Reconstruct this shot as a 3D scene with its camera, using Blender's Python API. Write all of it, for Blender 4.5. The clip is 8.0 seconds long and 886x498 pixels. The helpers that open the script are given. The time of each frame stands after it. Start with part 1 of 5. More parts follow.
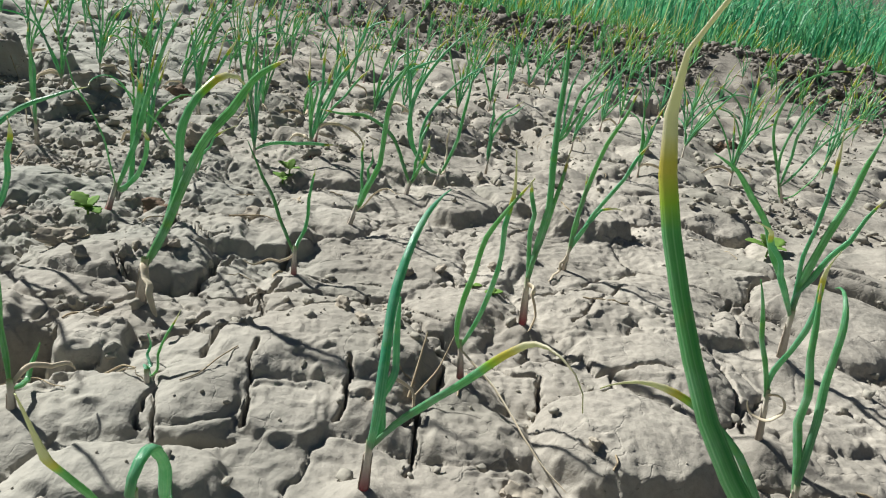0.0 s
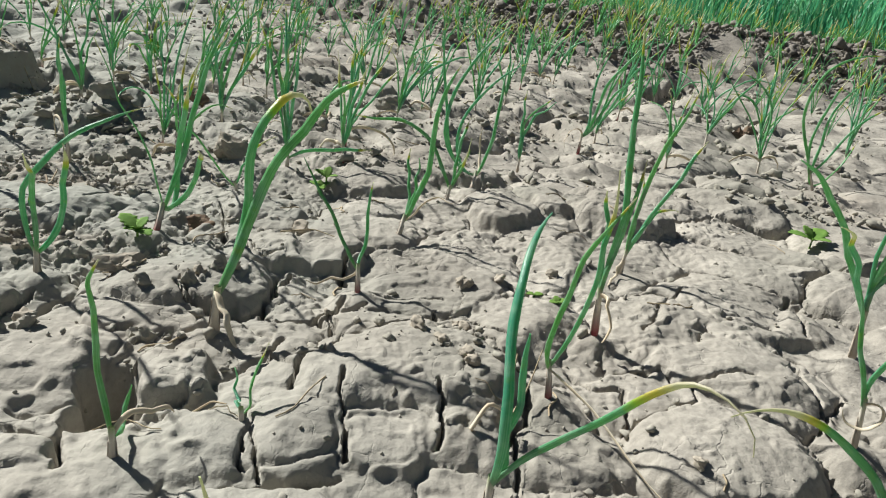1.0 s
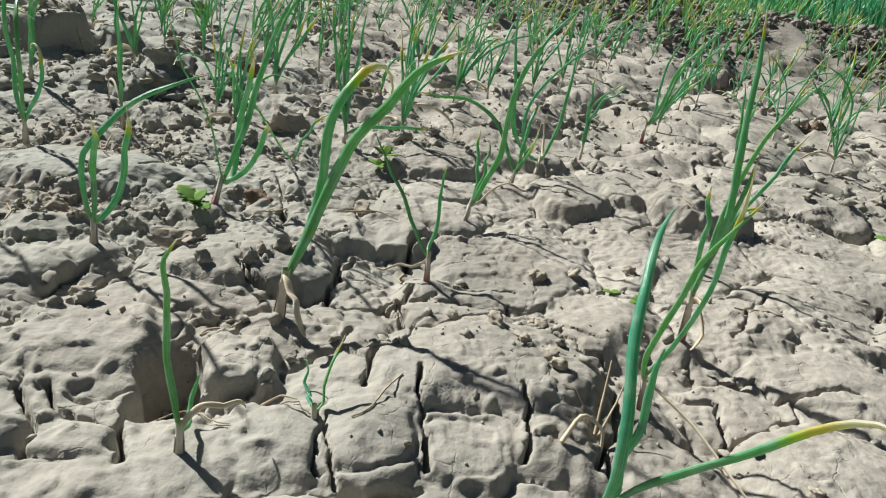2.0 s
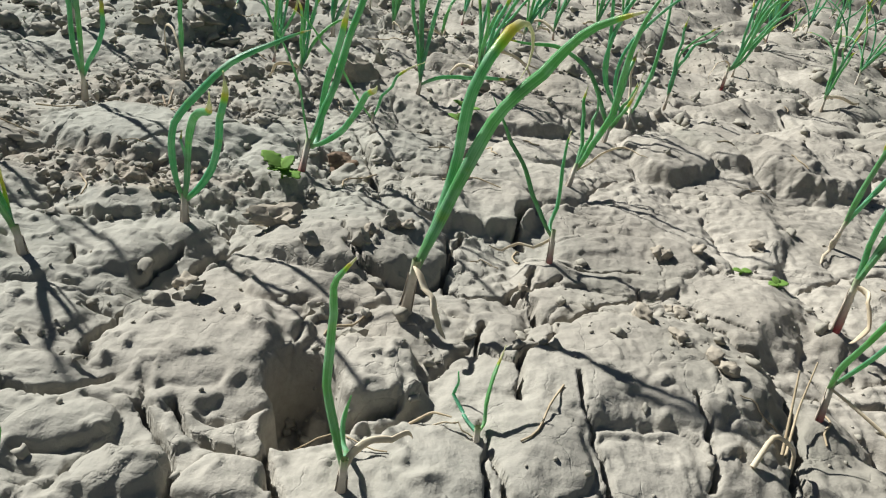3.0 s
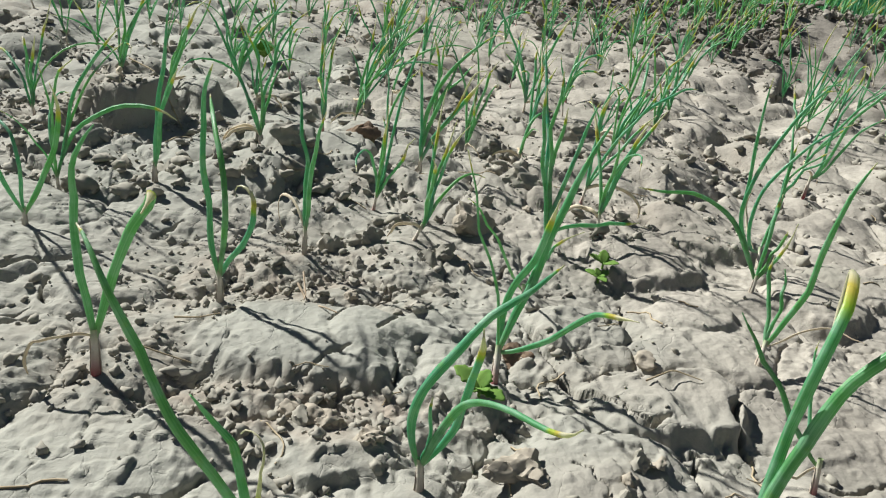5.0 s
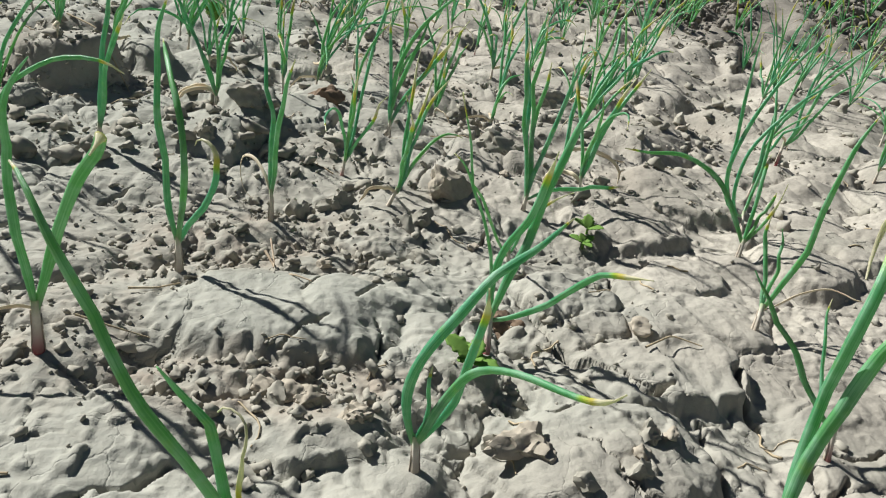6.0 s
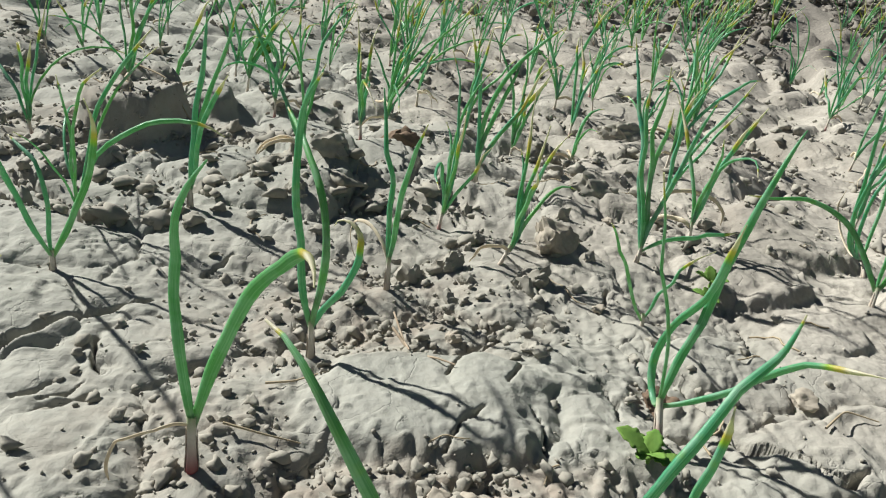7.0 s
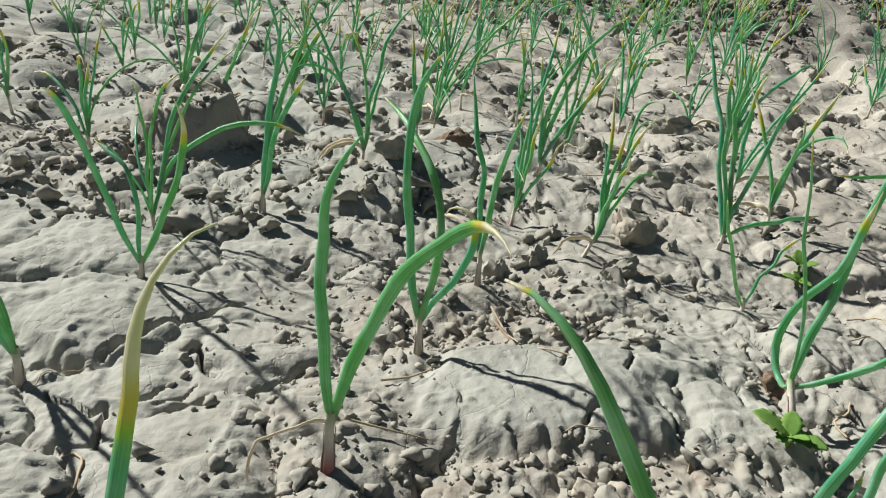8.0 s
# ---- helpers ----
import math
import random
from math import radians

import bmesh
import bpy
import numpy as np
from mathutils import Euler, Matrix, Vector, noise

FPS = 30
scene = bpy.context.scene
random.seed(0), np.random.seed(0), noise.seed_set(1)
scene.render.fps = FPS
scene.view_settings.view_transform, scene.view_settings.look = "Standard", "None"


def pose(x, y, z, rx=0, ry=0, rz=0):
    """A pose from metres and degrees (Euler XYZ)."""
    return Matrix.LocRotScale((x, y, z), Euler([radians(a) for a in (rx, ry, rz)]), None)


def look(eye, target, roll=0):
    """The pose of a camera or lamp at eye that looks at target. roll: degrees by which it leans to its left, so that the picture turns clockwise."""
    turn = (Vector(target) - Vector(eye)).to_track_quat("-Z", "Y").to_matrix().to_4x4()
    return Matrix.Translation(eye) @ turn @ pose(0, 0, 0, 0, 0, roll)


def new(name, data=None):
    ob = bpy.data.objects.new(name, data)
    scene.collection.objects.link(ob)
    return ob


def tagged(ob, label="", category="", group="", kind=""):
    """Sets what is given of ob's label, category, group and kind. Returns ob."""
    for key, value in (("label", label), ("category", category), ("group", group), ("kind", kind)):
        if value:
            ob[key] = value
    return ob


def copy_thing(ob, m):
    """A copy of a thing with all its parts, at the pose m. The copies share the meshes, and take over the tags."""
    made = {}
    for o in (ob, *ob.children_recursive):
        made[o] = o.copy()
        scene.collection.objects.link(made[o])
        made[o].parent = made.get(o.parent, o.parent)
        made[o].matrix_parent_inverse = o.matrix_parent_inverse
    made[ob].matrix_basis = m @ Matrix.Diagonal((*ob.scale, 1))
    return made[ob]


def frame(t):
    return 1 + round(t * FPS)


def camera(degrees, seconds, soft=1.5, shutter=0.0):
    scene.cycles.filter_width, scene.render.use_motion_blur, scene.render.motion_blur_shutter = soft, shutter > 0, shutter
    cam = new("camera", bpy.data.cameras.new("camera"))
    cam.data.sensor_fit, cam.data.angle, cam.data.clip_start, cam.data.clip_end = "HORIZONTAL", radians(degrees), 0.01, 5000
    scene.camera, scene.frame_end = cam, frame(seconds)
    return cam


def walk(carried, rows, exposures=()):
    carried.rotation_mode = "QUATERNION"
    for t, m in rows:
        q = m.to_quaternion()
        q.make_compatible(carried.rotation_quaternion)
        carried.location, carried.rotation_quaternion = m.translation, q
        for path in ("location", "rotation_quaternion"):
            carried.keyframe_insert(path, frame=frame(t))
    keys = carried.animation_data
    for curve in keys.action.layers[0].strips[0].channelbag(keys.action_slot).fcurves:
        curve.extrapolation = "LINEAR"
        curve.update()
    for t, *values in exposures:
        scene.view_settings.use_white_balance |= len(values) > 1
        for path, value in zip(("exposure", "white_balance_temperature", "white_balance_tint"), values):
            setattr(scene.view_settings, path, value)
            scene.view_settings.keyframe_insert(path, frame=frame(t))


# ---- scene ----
cam = camera(64.6, 8.0, soft=1.15)
PATH = [
    (0, (0.015, 0.05, 0.244), (0.134, 1.906, -0.493), 9.3),
    (0.5, (-0.01, 0.064, 0.25), (0.201, 1.914, -0.481), 8.3),
    (1, (-0.046, 0.069, 0.252), (0.106, 1.908, -0.519), 7.6),
    (1.2, (-0.044, 0.069, 0.247), (0.038, 1.9, -0.555), 8.0),
    (2.3, (-0.103, 0.125, 0.234), (-0.006, 1.943, -0.593), 10.0),
    (2.5, (-0.117, 0.136, 0.231), (-0.01, 1.961, -0.579), 9.8),
    (3, (-0.161, 0.164, 0.23), (-0.066, 1.894, -0.768), 10.0),
    (3.5, (-0.2, 0.207, 0.248), (-0.088, 1.884, -0.835), 10.6),
    (4, (-0.253, 0.225, 0.249), (-0.053, 1.984, -0.682), 10.8),
    (4.5, (-0.318, 0.259, 0.257), (-0.075, 2.023, -0.654), 10.6),
    (4.7, (-0.339, 0.267, 0.281), (-0.137, 2.05, -0.603), 8.7),
    (5.8, (-0.351, 0.291, 0.263), (-0.028, 2.066, -0.601), 10.1),
    (6, (-0.359, 0.304, 0.248), (-0.003, 2.051, -0.657), 10.1),
    (6.5, (-0.393, 0.335, 0.246), (-0.019, 2.081, -0.655), 9.6),
    (7, (-0.442, 0.366, 0.255), (-0.107, 2.13, -0.625), 8.1),
    (7.5, (-0.48, 0.376, 0.26), (-0.157, 2.147, -0.611), 5.0),
    (8, (-0.498, 0.378, 0.229), (-0.183, 2.165, -0.612), 5.3),
]
walk(cam, [(t, look(eye, target, roll)) for t, eye, target, roll in PATH])

# ---- light: clear sky, sun ahead and to the left ----
SUN_ELEVATION, SUN_AZIMUTH = 38.0, 142.0   # degrees above the ground; from +x towards +y
sun_way = Vector((math.cos(radians(SUN_AZIMUTH)) * math.cos(radians(SUN_ELEVATION)),
                  math.sin(radians(SUN_AZIMUTH)) * math.cos(radians(SUN_ELEVATION)), math.sin(radians(SUN_ELEVATION))))
world = bpy.data.worlds.new("sky")
scene.world = world
world.use_nodes = True
sky = world.node_tree.nodes.new("ShaderNodeTexSky")
sky.sky_type, sky.sun_disc = "NISHITA", False
sky.sun_elevation, sky.sun_rotation = radians(SUN_ELEVATION), radians(90 - SUN_AZIMUTH)
sky.air_density, sky.dust_density = 1.0, 0.6
world.node_tree.nodes["Background"].inputs["Strength"].default_value = 0.021
world.node_tree.links.new(sky.outputs[0], world.node_tree.nodes["Background"].inputs["Color"])
sun = new("sun", bpy.data.lights.new("sun", "SUN"))
sun.data.energy, sun.data.angle, sun.data.color = 5.2, radians(1.3), (0.960, 0.965, 0.925)
sun.matrix_world = look(sun_way * 20, (0, 0, 0))
scene.view_settings.exposure = 0.645


# ---- materials ----
class Nodes:
    """A short way to write a node material."""

    def __init__(self, name):
        self.m = bpy.data.materials.new(name)
        self.m.use_nodes = True
        self.t = self.m.node_tree
        self.bsdf = self.t.nodes["Principled BSDF"]

    def add(self, kind, **settings):
        n = self.t.nodes.new("ShaderNode" + kind)
        for k, v in settings.items():
            if k in n.inputs:
                if hasattr(v, "is_output"):
                    self.t.links.new(v, n.inputs[k])
                else:
                    n.inputs[k].default_value = v
            else:
                setattr(n, k, v)
        return n

    def link(self, a, b):
        self.t.links.new(a, b)

    def place(self):
        return self.add("TexCoord").outputs["Object"]

    def noise(self, scale, detail=3.0, rough=0.55, at=None):
        n = self.add("TexNoise", Scale=scale, Detail=detail, Roughness=rough)
        self.link(at or self.place(), n.inputs["Vector"])
        return n.outputs["Fac"]

    def ramp(self, fac, *stops):
        r = self.add("ValToRGB")
        els = r.color_ramp.elements
        while len(els) < len(stops):
            els.new(0.5)
        for e, (p, c) in zip(els, stops):
            e.position, e.color = p, (*c, 1) if len(c) == 3 else c
        self.link(fac, r.inputs[0])
        return r.outputs[0]

    def mix(self, fac, a, b, blend="MIX"):
        n = self.t.nodes.new("ShaderNodeMix")
        n.data_type, n.blend_type = "RGBA", blend
        for s, v in ((n.inputs[0], fac), (n.inputs[6], a), (n.inputs[7], b)):
            if hasattr(v, "is_output"):
                self.link(v, s)
            else:
                s.default_value = v if isinstance(v, float) else (*v, 1)
        return n.outputs[2]

    def math(self, op, a, b=0.0):
        n = self.t.nodes.new("ShaderNodeMath")
        n.operation, n.use_clamp = op, True
        for s, v in ((n.inputs[0], a), (n.inputs[1], b)):
            if hasattr(v, "is_output"):
                self.link(v, s)
            else:
                s.default_value = v
        return n.outputs[0]

    def bump(self, *layers):
        last = None
        for height, strength, distance in layers:
            b = self.add("Bump", Strength=strength, Distance=distance)
            self.link(height, b.inputs["Height"])
            if last:
                self.link(last, b.inputs["Normal"])
            last = b.outputs["Normal"]
        self.link(last, self.bsdf.inputs["Normal"])

    def finish(self, color, rough, spec=0.3):
        for s, v in ((self.bsdf.inputs["Base Color"], color), (self.bsdf.inputs["Roughness"], rough)):
            if hasattr(v, "is_output"):
                self.link(v, s)
            else:
                s.default_value = (*v, 1) if isinstance(v, tuple) else v
        self.bsdf.inputs["Specular IOR Level"].default_value = spec
        return self.m

    def sheer(self, color, amount):
        """Lets part of the light through, as leaves do."""
        t = self.t.nodes.new("ShaderNodeBsdfTranslucent")
        self.link(color, t.inputs["Color"])
        m = self.t.nodes.new("ShaderNodeMixShader")
        m.inputs[0].default_value = amount
        self.link(self.bsdf.outputs[0], m.inputs[1])
        self.link(t.outputs[0], m.inputs[2])
        self.link(m.outputs[0], self.t.nodes["Material Output"].inputs["Surface"])


def make_soil(name, light, dark, stain, island=False, relief=1.0, clay=None):
    n = Nodes(name)
    broad = n.noise(9.0, 4.0)
    fine = n.noise(160.0, 5.0, 0.65)
    grit = n.noise(900.0, 3.0, 0.7)
    tint_mask = n.noise(3.3, 3.0, 0.6)
    col = n.mix(n.ramp(broad, (0.32, (0, 0, 0)), (0.68, (1, 1, 1))), dark, light)
    col = n.mix(n.math("MULTIPLY", n.ramp(fine, (0.40, (0, 0, 0)), (0.75, (1, 1, 1))), 0.60), col, tuple(c * 0.70 for c in dark))
    col = n.mix(n.math("MULTIPLY", n.ramp(tint_mask, (0.52, (0, 0, 0)), (0.66, (1, 1, 1))), 0.65), col, stain)
    if clay:   # a grey-green tint over the left side of the bed
        side_tint = n.add("Attribute", attribute_name="tint_mask").outputs["Fac"]
        col = n.mix(n.math("MULTIPLY", side_tint, 0.6), col, n.mix(n.ramp(fine, (0.3, (0, 0, 0)), (0.7, (1, 1, 1))), (0.245, 0.251, 0.217), (0.368, 0.376, 0.334)))
    if clay:   # loose crumbly earth, browner than the crust
        loose = n.add("Attribute", attribute_name="loose").outputs["Fac"]
        col = n.mix(n.math("MULTIPLY", loose, n.ramp(n.noise(38.0, 5.0, 0.6), (0.36, (0.15, 0.15, 0.15)), (0.62, (1, 1, 1)))), col, (0.290, 0.248, 0.203))
    if clay:   # freshly dug darker earth where the attribute says so
        dug = n.add("Attribute", attribute_name="dug").outputs["Fac"]
        col = n.mix(dug, col, n.mix(n.ramp(fine, (0.35, (0, 0, 0)), (0.7, (1, 1, 1))), clay[1], clay[0]))
    if island:
        r = n.add("NewGeometry").outputs["Random Per Island"]
        col = n.mix(n.math("MULTIPLY", r, 0.4), col, tuple(c * 0.7 for c in dark))
    edge = n.add("TexVoronoi", feature="DISTANCE_TO_EDGE", Scale=34.0)
    wob = n.add("TexNoise", Scale=55.0, Detail=4.0)
    n.link(n.place(), wob.inputs["Vector"])
    shifted = n.t.nodes.new("ShaderNodeVectorMath")
    shifted.operation = "MULTIPLY_ADD"
    n.link(wob.outputs["Color"], shifted.inputs[0])
    shifted.inputs[1].default_value = (0.018, 0.018, 0.018)
    n.link(n.place(), shifted.inputs[2])
    n.link(shifted.outputs[0], edge.inputs["Vector"])
    hair = n.math("MULTIPLY", n.ramp(edge.outputs[0], (0.0, (1, 1, 1)), (0.022, (0, 0, 0))), n.ramp(n.noise(14.0), (0.50, (0, 0, 0)), (0.60, (1, 1, 1))))
    n.bump((n.math("SUBTRACT", 1.0, hair), 0.30 * relief, 0.004), (n.noise(24.0, 4.0, 0.55), 0.45 * relief, 0.010), (n.noise(60.0, 4.0, 0.55), 0.5 * relief, 0.004), (fine, 0.36 * relief, 0.0022), (grit, 0.24 * relief, 0.0008))
    return n.finish(col, n.ramp(fine, (0.2, (0.86,) * 3), (0.8, (0.97,) * 3)), 0.18)


SILT = make_soil("dried_silt", (0.438, 0.402, 0.346), (0.270, 0.247, 0.211), (0.226, 0.220, 0.184), clay=((0.275, 0.250, 0.215), (0.170, 0.154, 0.132)))
CRUMB = make_soil("crumbly_silt", (0.40, 0.375, 0.318), (0.32, 0.298, 0.25), (0.28, 0.262, 0.215), island=True, relief=0.35)
CLAY = make_soil("dark_clay", (0.300, 0.272, 0.236), (0.200, 0.181, 0.156), (0.175, 0.162, 0.14), island=True, relief=0.5)
TAN = make_soil("tan_earth", (0.435, 0.385, 0.315), (0.315, 0.275, 0.22), (0.285, 0.245, 0.195), relief=0.6)
REDCLAY = make_soil("brown_clay", (0.25, 0.175, 0.12), (0.17, 0.12, 0.085), (0.20, 0.15, 0.11))


def make_leaf():
    """Onion leaf: waxy blue-green, withering to yellow and straw by the attribute "dry"."""
    n = Nodes("onion_leaf")
    dry = n.add("Attribute", attribute_name="dry").outputs["Fac"]
    along = n.add("Attribute", attribute_name="along").outputs["Fac"]
    rnd = n.add("ObjectInfo").outputs["Random"]
    green = n.mix(rnd, (0.165, 0.44, 0.145), (0.080, 0.40, 0.275))
    bloom_sheen = n.noise(70.0, 3.0)
    round_ = n.add("Attribute", attribute_name="round").outputs["Fac"]
    lines = n.add("CombineXYZ", X=round_, Y=n.math("MULTIPLY", along, 0.12), Z=rnd)
    rib_sheen = n.noise(16.0, 3.0, 0.6, lines.outputs[0])
    # pale wax patches, with the leaf's frosted highlights put into the colour
    green = n.mix(n.math("MULTIPLY", n.ramp(bloom_sheen, (0.45, (0, 0, 0)), (0.72, (1, 1, 1))), 0.75), green, (0.40, 0.63, 0.50))
    # ribs lightened in colour for the highlights that run along them
    green = n.mix(n.math("MULTIPLY", n.ramp(rib_sheen, (0.50, (0, 0, 0)), (0.66, (1, 1, 1))), 0.55), green, (0.42, 0.62, 0.42))
    green = n.mix(n.math("MULTIPLY", n.ramp(rib_sheen, (0.34, (1, 1, 1)), (0.46, (0, 0, 0))), 0.5), green, (0.040, 0.26, 0.110))
    pale = n.ramp(along, (0.0, (1, 1, 1)), (0.10, (0, 0, 0)))
    green = n.mix(n.math("MULTIPLY", pale, 0.6), green, (0.34, 0.42, 0.24))
    wavy = n.math("ADD", dry, n.math("MULTIPLY", n.math("SUBTRACT", n.noise(120.0, 2.0), 0.5), 0.2))
    col = n.mix(n.ramp(wavy, (0.02, (0, 0, 0)), (0.12, (1, 1, 1))), green, (0.38, 0.55, 0.060))
    col = n.mix(n.ramp(wavy, (0.11, (0, 0, 0)), (0.24, (1, 1, 1))), col, (0.63, 0.51, 0.11))
    col = n.mix(n.ramp(wavy, (0.30, (0, 0, 0)), (0.46, (1, 1, 1))), col, (0.74, 0.66, 0.50))
    n.bump((rib_sheen, 0.35, 0.0008), (n.noise(240.0, 3.0), 0.25, 0.0008))
    m = n.finish(col, n.ramp(bloom_sheen, (0.3, (0.27,) * 3), (0.7, (0.42,) * 3)), 0.55)
    n.sheer(n.mix(0.35, col, (0.36, 0.72, 0.16)), 0.48)
    return m


def make_plain(name, a, b, scale, rough=0.8, sheer=0.0, spec=0.3):
    n = Nodes(name)
    rnd = n.add("ObjectInfo").outputs["Random"]
    col = n.mix(n.ramp(n.noise(scale, 4.0), (0.3, (0, 0, 0)), (0.7, (1, 1, 1))), a, b)
    col = n.mix(n.math("MULTIPLY", rnd, 0.35), col, tuple(0.6 * c for c in a))
    n.bump((n.noise(scale * 4, 3.0), 0.4, 0.0007))
    m = n.finish(col, rough, spec)
    if sheer:
        n.sheer(col, sheer)
    return m


def make_stem(name, foot):
    n = Nodes(name)
    along = n.add("Attribute", attribute_name="along").outputs["Fac"]
    col = n.mix(n.ramp(along, (0.20, (0, 0, 0)), (0.65, (1, 1, 1))), foot, (0.60, 0.55, 0.47))
    col = n.mix(n.ramp(along, (0.75, (0, 0, 0)), (1.0, (1, 1, 1))), col, (0.30, 0.38, 0.20))
    col = n.mix(n.math("MULTIPLY", n.ramp(n.noise(300.0, 3.0), (0.50, (0, 0, 0)), (0.75, (1, 1, 1))), 0.45), col, (0.36, 0.30, 0.24))
    n.bump((n.noise(500.0, 2.0), 0.4, 0.0006))
    return n.finish(col, 0.7, 0.3)


def make_crop():
    n = Nodes("crop_blades")
    r = n.add("NewGeometry").outputs["Random Per Island"]
    col = n.ramp(r, (0.0, (0.045, 0.27, 0.140)), (0.55, (0.085, 0.39, 0.185)), (0.90, (0.18, 0.50, 0.22)), (1.0, (0.45, 0.46, 0.22)))
    n.link(col, n.bsdf.inputs["Base Color"])
    n.bsdf.inputs["Roughness"].default_value = 0.5
    n.sheer(col, 0.48)
    return n.m


LEAF, CROP = make_leaf(), make_crop()
STEM, RED_STEM = make_stem("onion_stem", (0.45, 0.37, 0.29)), make_stem("red_onion_stem", (0.27, 0.050, 0.060))
SHEATH = make_plain("papery_sheath", (0.60, 0.54, 0.45), (0.46, 0.37, 0.29), 260.0, 0.8, 0.15)
STRAW = make_plain("dead_straw", (0.50, 0.41, 0.28), (0.34, 0.26, 0.16), 90.0, 0.85)
WITHERED = make_plain("withered_leaf", (0.80, 0.72, 0.56), (0.64, 0.51, 0.34), 70.0, 0.75, 0.15)
WEED = make_plain("weed_leaf", (0.24, 0.40, 0.09), (0.16, 0.31, 0.07), 110.0, 0.75, 0.3, 0.15)
ROOT = make_plain("onion_root", (0.42, 0.34, 0.25), (0.30, 0.22, 0.15), 120.0, 0.9)


# ---- small tools ----
def part(name, mesh, material, parent=None, label=""):
    """Links a mesh as one object, under a thing or a part where one is given."""
    if isinstance(mesh, bmesh.types.BMesh):
        data = bpy.data.meshes.new(name)
        mesh.to_mesh(data)
        mesh.free()
    else:
        data = mesh
    if material and not data.materials:
        data.materials.append(material)
    ob = new(name, data)
    ob.parent = parent
    if label:
        ob["label"] = label
    return ob


def solid(name, verts, faces, smooth=True, **layers):
    """A mesh from arrays of corners and of faces of one size, with float attributes."""
    verts, faces = np.asarray(verts, np.float32), np.asarray(faces, np.int32)
    me = bpy.data.meshes.new(name)
    me.vertices.add(len(verts))
    me.vertices.foreach_set("co", verts.ravel())
    me.loops.add(faces.size)
    me.loops.foreach_set("vertex_index", faces.ravel())
    me.polygons.add(len(faces))
    me.polygons.foreach_set("loop_start", np.arange(0, faces.size, faces.shape[1], dtype=np.int32))
    me.update(calc_edges=True)
    if smooth:
        me.polygons.foreach_set("use_smooth", np.ones(len(faces), bool))
    for key, values in layers.items():
        me.attributes.new(key, "FLOAT", "POINT").data.foreach_set("value", np.asarray(values, np.float32))
    me.validate()
    return me


def tube(points, radii, sides=8, flat=1.0, close=True):
    """Corners and faces (quads) of a tube along points; flat: its thickness to its width."""
    pts, radii = np.asarray(points, float), np.asarray(radii, float)
    tang = np.gradient(pts, axis=0)
    tang /= np.linalg.norm(tang, axis=1)[:, None] + 1e-12
    side = np.cross(tang[0], (0.3, 0.9, 0.25))
    rings = []
    for p, d, r in zip(pts, tang, radii):
        side = side - d * (side @ d)
        side /= np.linalg.norm(side) + 1e-12
        up = np.cross(d, side)
        a = np.arange(sides) * 2 * math.pi / sides
        rings.append(p + r * (np.cos(a)[:, None] * side + flat * np.sin(a)[:, None] * up))
    v = np.concatenate(rings)
    n = len(pts)
    i, j = np.meshgrid(np.arange(n - 1), np.arange(sides), indexing="ij")
    k = (j + 1) % sides
    f = np.stack([i * sides + j, i * sides + k, (i + 1) * sides + k, (i + 1) * sides + j], -1).reshape(-1, 4)
    return v, f


# ---- relief of the ground ----
rng = np.random.default_rng(7)
TABLE = rng.random((8, 257, 257))


def bumps(x, y, scale, layer=0):
    """Smooth value noise, -1 to 1, with lumps about scale metres wide."""
    u, v = x / scale + 71.3, y / scale + 37.9
    i, j = np.floor(u).astype(int), np.floor(v).astype(int)
    fu, fv = u - i, v - j
    fu, fv = fu * fu * fu * (fu * (fu * 6 - 15) + 10), fv * fv * fv * (fv * (fv * 6 - 15) + 10)
    i, j = i % 256, j % 256
    t = TABLE[layer]
    a = t[i, j] * (1 - fu) + t[i + 1, j] * fu
    b = t[i, j + 1] * (1 - fu) + t[i + 1, j + 1] * fu
    return 2 * (a * (1 - fv) + b * fv) - 1


def step(a, b, x):
    k = np.clip((x - a) / (b - a), 0, 1)
    return k * k * (3 - 2 * k)


# plates of dried mud: middles in plan, then the height of the crown in millimetres
PLATES = [
    (-0.098, 0.411, 10), (-0.021, 0.492, 6), (0.024, 0.447, 11), (-0.178, 0.452, 6), (-0.195, 0.542, 10),
    (-0.107, 0.553, 7), (-0.032, 0.614, 5), (0.029, 0.667, 9), (0.110, 0.673, 8), (0.067, 0.542, 8),
    (-0.116, 0.660, 7), (-0.168, 0.725, 5), (-0.246, 0.457, 8), (-0.217, 0.362, 4), (-0.335, 0.512, 9),
    (0.254, 0.628, 8), (0.300, 0.726, 6), (0.172, 0.541, 9), (0.158, 0.436, 5), (-0.339, 0.401, 6),
    (-0.309, 0.635, 9), (-0.194, 0.606, 6), (-0.358, 0.585, 9), (-0.452, 0.565, 8), (-0.390, 0.651, 11),
    (-0.308, 0.707, 11), (-0.386, 0.735, 9), (-0.065, 0.738, 9), (-0.051, 0.799, 4), (-0.424, 0.793, 9),
]
PLATES += [
    (-0.326, 0.836, 10), (-0.215, 0.968, 6), (-0.508, 0.888, 7), (-0.547, 0.744, 7), (-0.482, 0.676, 11),
    (-0.040, 0.884, 6), (-0.371, 0.919, 6), (-0.654, 0.761, 3), (-0.606, 0.699, 6), (-0.570, 0.645, 8),
    (-0.620, 0.958, 10), (-0.277, 0.986, 10), (-0.485, 0.808, 6), (-0.664, 0.874, 11), (-0.074, 0.329, 5),
    (0.222, 0.502, 10), (0.345, 0.791, 4), (0.099, 0.823, 6), (0.359, 0.536, 4), (0.438, 0.614, 10),
    (0.312, 0.426, 10),
]
